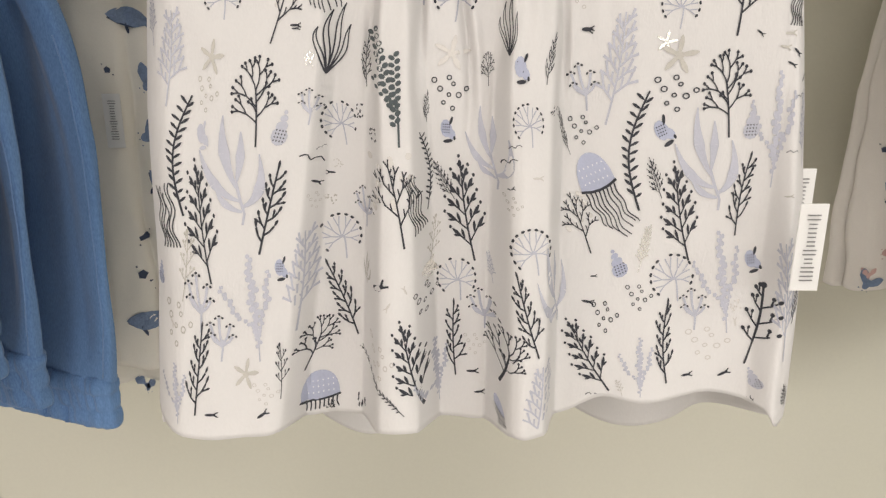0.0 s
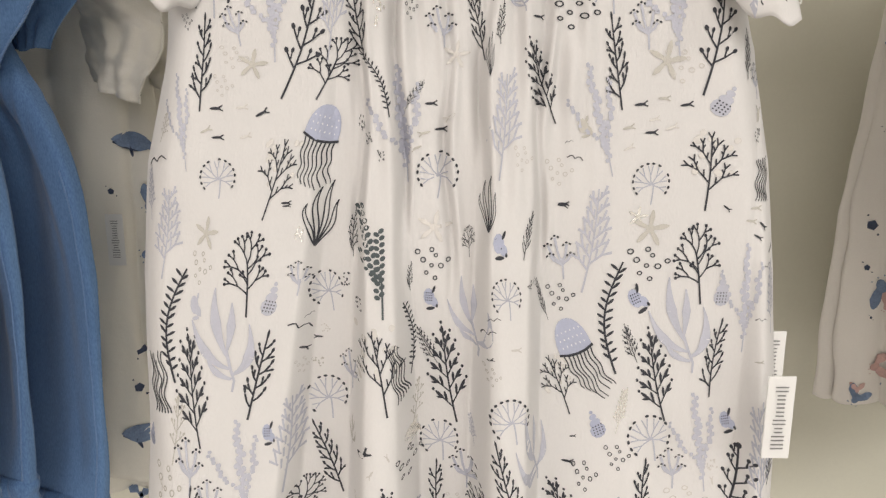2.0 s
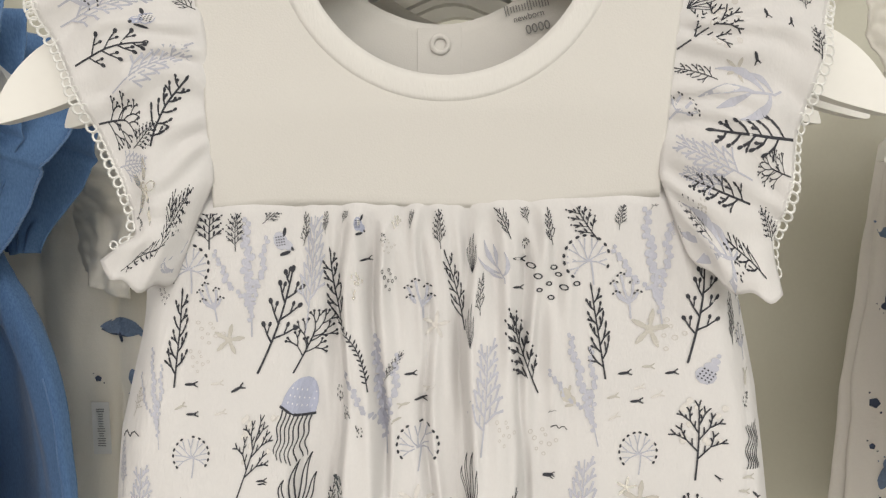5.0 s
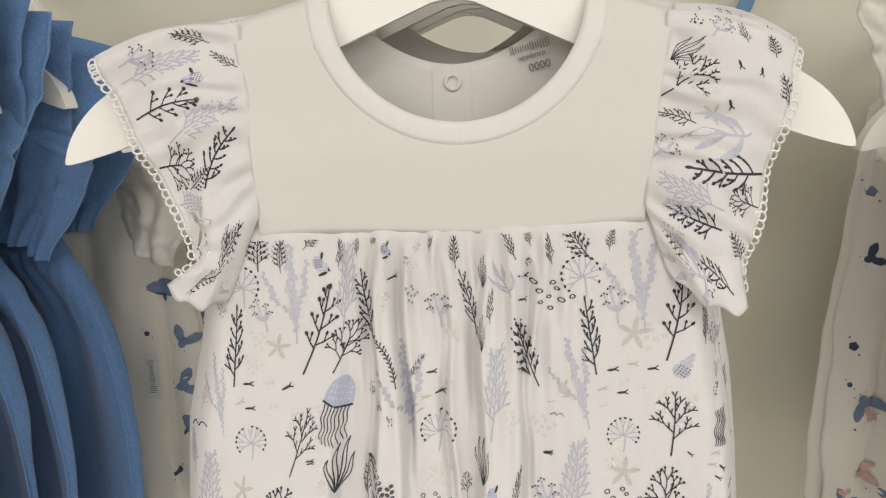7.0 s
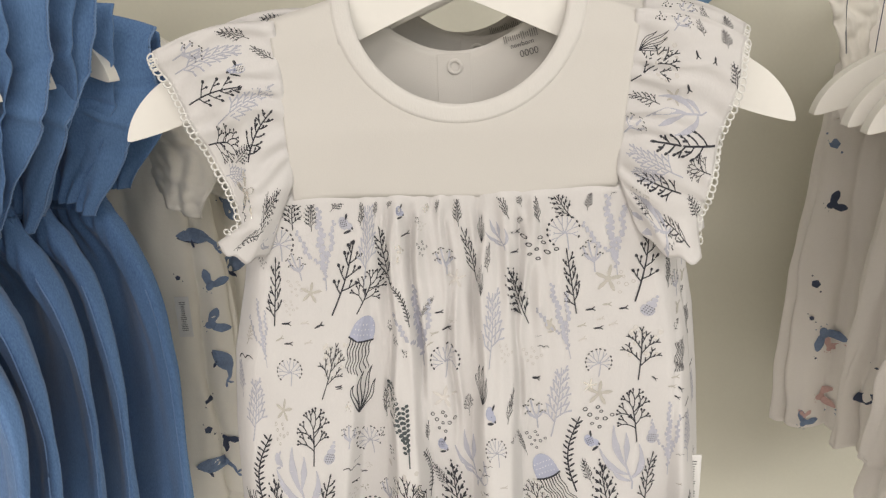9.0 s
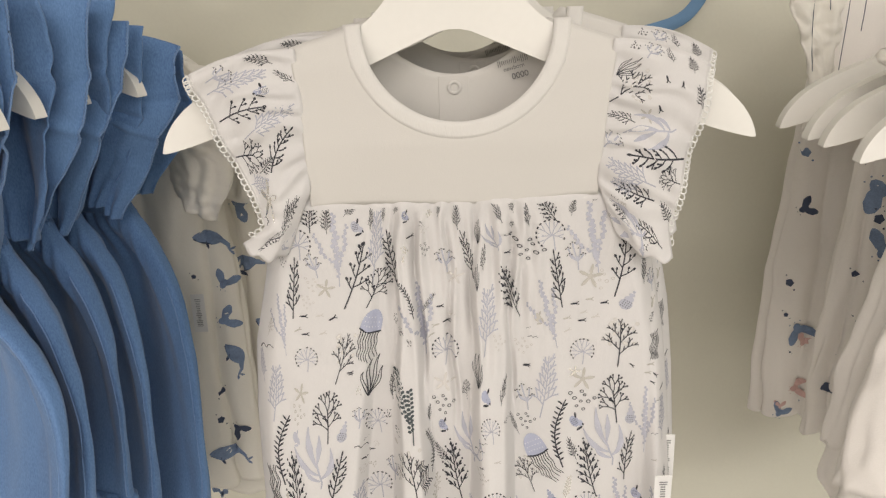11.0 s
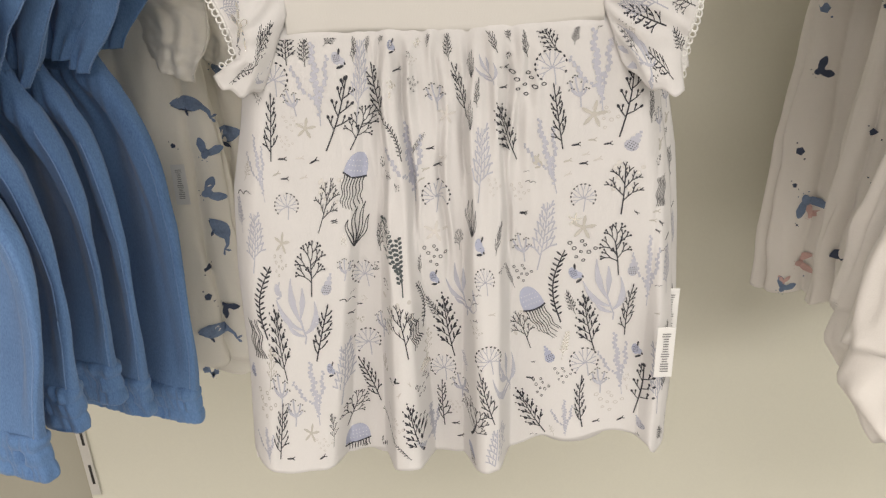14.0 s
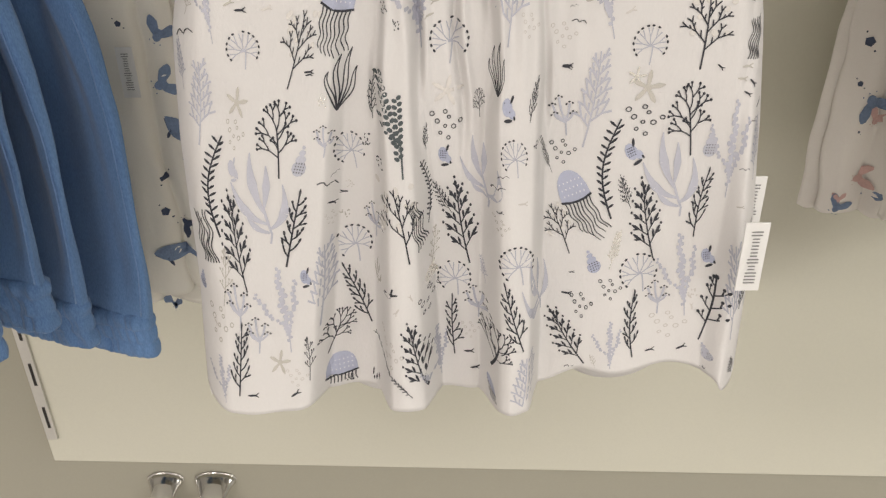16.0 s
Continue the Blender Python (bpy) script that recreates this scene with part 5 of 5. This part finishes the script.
def broad_sleeve(pa, pb, pc, pd, parent, label, seed, face):
    """A flutter sleeve whose soft folds run from the shoulder down to the waist; pd to pc is the loose edge."""
    pa, pb, pc, pd = (Vector(p) for p in (pa, pb, pc, pd))
    out = math.copysign(1.0, pc.x)

    def pt(u, v):
        p = pa.lerp(pb, u).lerp(pd.lerp(pc, u), v)
        belly = math.sin(math.pi * min(1.0, u * 1.02))
        fall = 1 - 0.35 * u
        y = 0.010 * math.sin(math.pi * min(1.0, v * 0.85)) * (0.4 + 0.6 * belly)
        y += 0.0070 * fall * math.sin(6.2832 * (1.35 * v - 0.25 * u) + seed + 1.2 * nz(u * 2.5, v * 2.0, seed))
        y += 0.0050 * fall * v * nz(u * 4.0, v * 1.5, seed + 19) + 0.0030 * math.exp(-((u - 0.30 - 0.2 * v) / 0.02) ** 2) - 0.0025 * math.exp(-((u - 0.55 + 0.25 * v) / 0.025) ** 2)
        y += 0.0045 * nz(u * 3.5, v * 4.5, seed + 7) + 0.0012 * nz(u * 13, v * 9, seed + 9)
        y += 0.0022 * step(u, 0.75, 1.0) * math.sin(34 * v + seed)
        p.y -= face * y
        p.x += out * v * (0.012 * belly + 0.0045 * nz(u * 3.2, 0.5, seed + 13) + 0.0018 * nz(u * 9, 1.5, seed + 15))
        p.z += 0.003 * nz(u * 3, v * 3, seed + 3)
        return p
    vs, fs = grid(pt, 80, 40)
    ob = thick(part("sleeve" if face > 0 else "sleeve_back", mesh_of("sleeve", vs, fs, [CHAMBRAY]), parent, label), 0.0009)
    if face > 0:
        pts = [Vector(pt(i / 120, 1.0)) + Vector((0, -0.0006, 0)) for i in range(121)]
        part("overlocked_edge", tube(pts, 0.0009, STITCH, "overlocked_edge", 6, [0.0005 + 0.0005 * (i % 2) for i in range(121)]), ob, "pale overlocked edge")
    return ob


def side_curl(e, curl):
    """How far a bag's side edges swing forward of its middle."""
    return curl * (1 - max(0.0, (e - 0.45) / 0.55) ** 1.4)


def pleated_body(prof, seed, parent, label, curl):
    """A flat cloth bag: a soft rolled side below the waist that thins towards the hem, and smooth faces."""
    zs, ws = [-p[0] for p in prof], [p[1] for p in prof]
    rng = random.Random(seed)
    ph, lam = rng.uniform(0, 6.28), rng.uniform(0.045, 0.06)
    low = zs[-1]

    def pt(u, v):
        zz = zs[0] + (zs[-1] - zs[0]) * v
        w = sum(float(np.interp(zz + d, zs, ws)) for d in (-0.024, -0.016, -0.008, 0.0, 0.008, 0.016, 0.024)) / 7
        a = 2 * math.pi * u
        cx, cy = math.cos(a), math.sin(a)
        x = w * math.copysign(abs(cx) ** 0.42, cx)
        deep = interp(zz, [-0.09, 0.0, 0.062, 0.080, 0.14, low - 0.08, low - 0.02, low], [0.010, 0.012, 0.008, 0.0130, 0.0090, 0.0042, 0.0075, 0.0080])
        y = deep * math.copysign(abs(cy) ** 0.5, cy)
        e = abs(x) / w
        open_ = step(zz, 0.055, 0.10)
        # long soft folds that run down from the waist and fade
        q = 6.2832 * x / lam + ph + 1.5 * nz(x * 6, v * 1.2, seed) + 5 * zz
        y += cy * -0.0035 * open_ * (0.35 + 0.65 * step(zz, 0.26, 0.08)) * math.sin(q) * step(e, 1.0, 0.9)
        # the roll stands proud of the face beside it
        edge = interp(zz, [0.06, 0.12, low], [0.86, 0.90, 0.965])
        y += (-1 if cy > 0 else 1) * 0.55 * deep * open_ * step(e, edge + 0.02, edge - 0.05) * step(zz, low, low - 0.05)
        # crowded gathers just under the waist
        y += 0.0020 * step(zz, 0.055, 0.07) * step(zz, 0.125, 0.075) * math.sin(x * 620 + 4 * nz(x * 30, zz * 20, seed)) * cy
        x += 0.0030 * nz(v * 4, cy * 1.2, seed + 2) + 0.0012 * open_ * nz(v * 11, cy * 2, seed + 6)
        y += side_curl(min(1.0, e), curl) * step(zz, 0.045, 0.12) * interp(zz, [low - 0.12, low - 0.03, low], [1.0, 0.40, 0.15])
        y += 0.0014 * nz(x * 26, zz * 14, seed) + 0.0004 * nz(x * 90, zz * 50, seed)
        return (x, y, -zz)
    vs, fs = grid(pt, 420, 110, True)
    return thick(part("body", mesh_of("body", vs, fs, [CHAMBRAY]), parent, label), 0.0008), pt


def blue_romper(x, y, long, wide, seed, turn, reach, rise, belly, curl):
    ob = thing("blue_romper", (x, y, 1.5), "blue crinkled chambray baby romper with ruffled sleeves and elastic hem", "romper", "blue rompers on the side arm")
    waist = -0.062
    prof = [(0.085, 0.050 * wide), (0.03, 0.085 * wide), (-0.02, 0.115 * wide), (waist, 0.128 * wide), (waist - 0.02, 0.140 * wide + 0.5 * belly), (-0.13, 0.152 * wide + belly), (-0.19, 0.160 * wide + 0.6 * belly), (-long + 0.025, 0.163 * wide), (-long, 0.158 * wide)]
    body, pt = pleated_body(prof, seed, ob, "blue crinkled chambray body", curl)
    # waist channel
    vs, fs = grid(lambda u, v: (0.129 * wide * math.cos(6.2832 * u) * (1 + 0.01 * math.sin(90 * u)), 0.0125 * math.sin(6.2832 * u) * (1 + 0.06 * math.sin(70 * u)), waist + 0.006 - 0.012 * v + 0.001 * math.sin(40 * u)), 120, 4, True)
    thick(part("waistband", mesh_of("waistband", vs, fs, [CHAMBRAY]), ob), 0.001)

    # shirred elastic hem: short crowded tucks between three stitched rows
    def shirred(u, v):
        a = 6.2832 * u
        cx, cy = math.cos(a), math.sin(a)
        w = 0.159 * wide * (1 + interp(v, [0, 0.12, 0.5, 1], [-0.012, 0.004, -0.004, 0.006]))
        x = w * math.copysign(abs(cx) ** 0.42, cx)
        row = math.floor(v * 3.0)
        puff = abs(math.sin(v * 3.0 * math.pi))
        g = nz(x * 105 + 9 * row, v * 1.5, seed) + 0.8 * nz(x * 230 + 5 * row, row, seed + 3)
        y = interp(v, [0, 0.1, 0.5, 1], [0.0080, 0.0110, 0.0105, 0.0100]) * math.copysign(abs(cy) ** 0.5, cy)
        side = -1 if cy < 0 else 1
        y += side * (0.0006 * puff + 0.0042 * g * (0.45 + 0.55 * puff)) * min(1.0, abs(cy) * 2)
        y += side_curl(min(1.0, abs(x) / w), 0.15 * curl)
        x += (0.0012 * puff + 0.0014 * nz(y * 160 + row * 7, v * 4, seed)) * cx
        return (x, y, -long + 0.006 - 0.034 * v + 0.0012 * v * nz(x * 60, 0.5, seed))
    vs, fs = grid(shirred, 460, 24, True)
    thick(part("elastic_hem", mesh_of("elastic_hem", vs, fs, [CHAMBRAY]), ob, "shirred elastic hem band"), 0.0009)
    for s in (-1, 1):
        broad_sleeve((s * 0.060 * wide, -0.006, max(0.088, rise + 0.006)), (s * 0.108 * wide, -0.010, waist + 0.004), (s * 0.140 * wide, -0.016, waist - 0.006), (s * reach, -0.002, rise), ob, "ruffled flutter sleeve", seed + s, 1)
        broad_sleeve((s * 0.060 * wide, 0.006, max(0.088, rise + 0.006)), (s * 0.108 * wide, 0.010, waist + 0.004), (s * 0.138 * wide, 0.014, waist + 0.004), (s * (reach - 0.006), 0.008, rise - 0.004), ob, "", seed + 5 * s, -1)
    # stitched seam down the rolled side
    pts = []
    a = -math.acos(0.985 ** (1 / 0.42))
    for j in range(40):
        p = Vector(pt((a / 6.2832) % 1.0, 0.50 + 0.485 * j / 39))
        p.y -= 0.0006
        pts.append(p)
    part("stitched_seam", tube(pts, 0.00045, STITCH, "stitched_seam", 6), ob, "pale stitched seam")
    ob.rotation_euler = (0, 0, radians(turn))
    return ob


BLUE_ROWS = ((0.344, 0.262, 0.915, -21, 0.178, 0.100), (0.392, 0.252, 0.985, -24, 0.185, 0.095), (0.434, 0.268, 0.975, -20, 0.202, 0.088), (0.474, 0.300, 1.035, -23, 0.209, 0.071), (0.511, 0.332, 1.185, -21, 0.220, 0.052))
for k, (y, long, wide, turn, reach, rise) in enumerate(BLUE_ROWS):
    blue_romper(-0.379, y, long, wide, 11 + 7 * k, turn, reach, rise, (0.036, 0.014, 0.011, 0.012, 0.013)[k], (0.036, 0.036, 0.034, 0.030, 0.022)[k])
    copy_thing(hanger, pose(-0.379 + (0.018, 0.021, 0.020, 0.046, 0.030)[k], y - 0.004, 1.515, 0, 0, turn))


def whale(rng):
    d = Drawing()
    top = [(-0.5 + i / 12, 0.55 + 0.30 * math.sin(math.pi * i / 12) ** 0.7) for i in range(13)]
    low = [(-0.5 + i / 12, 0.55 - 0.20 * math.sin(math.pi * i / 12)) for i in range(13)]
    d.sheet(top, low, 0, 4)
    d.stroke([(0.42, 0.55), (0.62, 0.42), (0.72, 0.22)], 0.14, 0.05)
    d.leaf(0.70, 0.24, 0.22, 0.10, 2.2)
    d.leaf(0.70, 0.24, 0.22, 0.10, 0.9)
    d.leaf(-0.1, 0.45, 0.30, 0.12, 2.6, 1)
    d.stroke([(-0.45, 0.50), (-0.2, 0.40), (0.15, 0.38)], 0.04, 0.02, 1)
    return d


def fluke(rng):
    d = Drawing()
    d.leaf(0, 0.16, 0.78, 0.44, -0.72)
    d.leaf(0, 0.16, 0.78, 0.44, 0.72)
    d.blob(0, 0.22, 0.16, 0.24)
    for k in range(3):
        d.blob(-0.2 + 0.2 * k, -0.05 - 0.04 * (k % 2), 0.025, 0.025, n=6)
    return d


def dab(rng):
    d = Drawing()
    d.blob(0, 0.5, 0.26, 0.30, 0.3, n=5)
    d.blob(0.42, 0.1, 0.07, 0.07, n=6)
    d.blob(-0.36, 0.95, 0.06, 0.06, n=6)
    return d


KINDS.update({"whale": whale, "fluke": fluke, "dab": dab})
MOTIF_NAMES.update({"whale": "printed_whale", "fluke": "printed_whale_tail", "dab": "printed_dab"})


def printed_romper(name, x, y, top, long, half, mat, label, category, group, seed, motifs, depth=0.022):
    ob = thing(name, (x, y, top), label, category, group)
    prof = [(0.0, half * 0.55), (-0.03, half * 0.85), (-0.10, half * 0.92), (-0.2, half), (-long, half * 1.02)]
    body, pt = tube_garment("body", mat, prof, depth, seed, 10, 0.36, 240, 90, ob)

    def onto(px, pz):
        v = max(0.0, min(1.0, -pz / long))
        best = (9.0, 0.0)
        for i in range(70):
            q = pt(0.5 + 0.5 * i / 69, v)
            best = min(best, (abs(q[0] - px) + (0.0 if abs(q[0] - px) > 0.002 else 0.2 * q[1] - 0.01), q[1]))
        return (px, best[1] - 0.0009, pz)
    for k, (kind, mx, mz, size, turn, mats) in enumerate(motifs):
        r = radians(turn)
        part(MOTIF_NAMES[kind], motif_mesh(kind, seed + k, (mx, mz), (mx + size * math.sin(r), mz + size * math.cos(r)), 1.0, onto, mats), ob)
    return ob, onto


def tail_set(seed, half, long, n, kinds):
    rng = random.Random(seed)
    rows = []
    for k in range(n):
        kind, mats = kinds[k % len(kinds)]
        rows.append((kind, rng.uniform(-half * 0.93, half * 0.93), -0.04 - (long - 0.06) * (k + rng.random()) / n, rng.uniform(0.016, 0.024) * (0.5 if kind == "dab" else 1), rng.uniform(-60, 60), mats))
    return rows


def small_hanger(x, y, z, turn):
    h = copy_thing(hanger, pose(x, y, z, 0, 0, turn))
    h.scale = (0.72, 1, 1)
    return h


W, N, P = [WHALE, NAVY], [NAVY], [ROSE]
WHALE_SETS = (
    [("whale", 0.095, -0.163, 0.026, 15, W), ("fluke", 0.099, -0.228, 0.022, 70, W), ("dab", 0.089, -0.299, 0.010, 70, N), ("dab", 0.090, -0.330, 0.012, 10, N), ("dab", 0.084, -0.185, 0.008, 0, N), ("whale", 0.096, -0.268, 0.026, 60, W), ("whale", 0.088, -0.376, 0.028, 10, W), ("fluke", 0.105, -0.195, 0.02, 30, W), ("fluke", 0.100, -0.335, 0.018, 140, N), ("dab", 0.1, -0.12, 0.01, 40, N)],
    [("fluke", 0.092, -0.125, 0.026, 120, W), ("whale", 0.098, -0.205, 0.032, -12, W), ("whale", 0.102, -0.265, 0.030, 40, W), ("dab", 0.080, -0.300, 0.009, 80, N), ("fluke", 0.082, -0.338, 0.018, 150, W), ("fluke", 0.101, -0.330, 0.018, 60, W), ("whale", 0.060, -0.412, 0.032, 12, W), ("whale", 0.092, -0.412, 0.026, 75, W), ("fluke", 0.046, -0.440, 0.016, 0, W), ("dab", 0.067, -0.345, 0.010, 85, N), ("dab", 0.055, -0.372, 0.008, 10, N)],
)
TAIL_SETS = (
    [("fluke", -0.093, -0.085, 0.027, 150, W), ("dab", -0.101, -0.075, 0.006, 0, N), ("fluke", -0.085, -0.105, 0.018, 60, N), ("dab", -0.091, -0.118, 0.013, 20, N), ("fluke", -0.078, -0.170, 0.022, 110, W), ("fluke", -0.096, -0.240, 0.020, 200, N), ("fluke", -0.091, -0.285, 0.017, 100, N), ("dab", -0.101, -0.225, 0.004, 0, N), ("dab", -0.073, -0.125, 0.004, 0, P), ("fluke", -0.086, -0.140, 0.024, 20, W), ("fluke", -0.070, -0.205, 0.024, 0, W), ("dab", -0.098, -0.160, 0.010, 0, N), ("fluke", -0.076, -0.238, 0.020, 100, P), ("dab", -0.085, -0.262, 0.010, 0, N), ("fluke", -0.062, -0.080, 0.024, 30, W), ("dab", -0.060, -0.140, 0.010, 0, N), ("fluke", -0.060, -0.262, 0.018, 200, W), ("dab", -0.094, -0.195, 0.009, 0, N)],
    [("dab", -0.097, -0.096, 0.014, 10, W), ("fluke", -0.097, -0.140, 0.017, 60, N), ("fluke", -0.091, -0.245, 0.024, 150, W), ("fluke", -0.082, -0.268, 0.017, 20, P), ("fluke", -0.088, -0.312, 0.018, 80, P), ("dab", -0.076, -0.320, 0.013, 120, W), ("fluke", -0.099, -0.338, 0.017, 30, W), ("dab", -0.101, -0.212, 0.013, 15, N), ("dab", -0.100, -0.240, 0.008, 0, N), ("dab", -0.093, -0.275, 0.004, 0, N), ("fluke", -0.097, -0.330, 0.010, 0, P)],
)
for k, (x, y, long) in enumerate(((-0.305, 0.560, 0.396), (-0.285, 0.600, 0.430))):
    ob, onto = printed_romper("whale_romper", x, y, 1.53, long, 0.118, GAUZE, "white gauze baby romper with blue whale print", "romper", "whale rompers on the side arm", 31 + k, WHALE_SETS[k])
    lx, lz = ((0.086, -0.196), (0.077, -0.207))[k]
    lab = part("side_label", box("side_label", -0.006, 0.006, -0.0006, 0.0, -0.036, 0.0, TAPE, 0.0002), ob, "white woven label with a grey logo")
    lab.location = (lx, onto(lx, lz)[1] - 0.004, lz)
    bar = part("label_logo", bars_mesh("label_logo", 0.027, 0.005, LABEL_INK), lab)
    bar.matrix_local = pose(0.0, -0.0010, -0.004, 90, 90, 0)
    flap("sleeve", GAUZE, (0.05, -0.012, 0.005), (0.080, -0.020, -0.108), (0.126, -0.046, -0.120), (0.126, -0.026, -0.010), 1.6, 0.007, ob, "cream frilled sleeve", 0.020, 60 + k, GAUZE)
    small_hanger(x - 0.03, y, 1.495, 1)
for k, (x, y, long) in enumerate(((0.400, 0.445, 0.292), (0.405, 0.565, 0.340))):
    printed_romper("tail_romper", x, y, 1.53, long, 0.112, BLUSH, "blush white gauze baby romper with whale tail print", "romper", "tail print rompers on the side arm", 41 + k, TAIL_SETS[k])
    small_hanger(x + 0.02, y, 1.495, -1)

# striped dress behind them: its shoulder frill
striped = thing("striped_dress", (0.338, 0.500, 1.5), "pale grey baby dress with thin dark stripes", "dress")
tube_garment("body", BLUSH, [(0.09, 0.03), (0.06, 0.045), (0.02, 0.052), (-0.03, 0.055)], 0.014, 71, 5, 0.3, 90, 40, striped)
flap("sleeve", GAUZE, (-0.030, -0.004, 0.110), (-0.034, -0.006, 0.0), (-0.058, -0.012, -0.004), (-0.074, 0.0, 0.105), 0.8, 0.003, striped, "soft frilled sleeve", 0.006, 3)
for k, (sx, top, low) in enumerate(((-0.036, 0.108, 0.045), (-0.046, 0.106, 0.012), (-0.056, 0.104, 0.060), (-0.066, 0.100, 0.018))):
    pts = [(sx + 0.003 * math.sin(k + j * 0.5), -0.021 - 0.0012 * j, top + (low - top) * j / 6) for j in range(7)]
    part("stripe", tube(pts, 0.00032, NAVY, "stripe", 6), striped, "thin dark stripe")


def plain_romper(x, y, seed):
    ob = thing("plain_romper", (x, y, 1.5), "plain blush white baby romper with frilled legs", "romper", "plain rompers on the side arm")
    prof = [(0.03, 0.07), (0.0, 0.10), (-0.08, 0.118), (-0.15, 0.135), (-0.21, 0.142)]
    tube_garment("body", BLUSH, prof, 0.028, seed, 4, 0.10, 110, 50, ob)

    def frill(u, v):
        a = 6.2832 * u
        g = 0.5 * math.sin(11 * a + 5 * nz(u * 6, v * 1.2, seed)) + nz(u * 14, v * 3, seed)
        w = 0.142 * (1 + interp(v, [0, 0.08, 0.4, 1], [-0.005, -0.035, -0.01, -0.24]))
        return (w * math.copysign(abs(math.cos(a)) ** 0.75, math.cos(a)) + 0.006 * v * g * math.cos(a), (0.028 + 0.007 * g * (0.3 + v)) * math.sin(a) * (1 - 0.3 * v), -0.208 - 0.075 * v + 0.012 * v * nz(u * 12, v, seed))
    vs, fs = grid(frill, 240, 14, True)
    for s in (-1, 1):
        flap("sleeve", GAUZE, (s * 0.055, -0.004, 0.066), (s * 0.090, -0.006, 0.0), (s * 0.128, -0.012, 0.022), (s * 0.135, 0.0, 0.052), 1.4, 0.005, ob, "soft frilled sleeve", 0.010, seed + s)
    thick(part("leg_frill", mesh_of("leg_frill", vs, fs, [BLUSH]), ob, "soft frilled leg edge"), 0.0009)
    return ob


plain_romper(0.380, 0.300, 51)
plain_romper(0.392, 0.345, 57)
for y, t in ((0.300, 1), (0.335, -2), (0.368, 2), (0.402, -1)):
    copy_thing(hanger, pose(0.376, y, 1.483, 0, 0, t))

# blue ribbon hanging against the panel
pts = [(0.252, 0.640, 1.63), (0.248, 0.640, 1.60), (0.241, 0.640, 1.575), (0.233, 0.640, 1.560), (0.222, 0.640, 1.5485), (0.206, 0.640, 1.5425), (0.190, 0.640, 1.539), (0.186, 0.640, 1.538)]
verts, faces = [], []
for i, p in enumerate(pts):
    d = Vector(pts[min(i + 1, len(pts) - 1)]) - Vector(pts[max(i - 1, 0)])
    n = Vector((-d.z, 0, d.x)).normalized()
    for k in (-1, -0.33, 0.33, 1):
        verts.append(Vector(p) + n * (0.0062 * k) + Vector((0, -0.002 * (1 - k * k), 0)))
for i in range(len(pts) - 1):
    for k in range(3):
        a = i * 4 + k
        faces.append((a, a + 1, a + 5, a + 4))
rib = new("ribbon", mesh_of("ribbon", verts, faces, [RIBBON]))
thick(rib, 0.0008)
mod = rib.modifiers.new("smooth", "SUBSURF")
mod.levels = mod.render_levels = 2
tagged(rib, "narrow blue cloth ribbon curling against the wall panel", "ribbon")
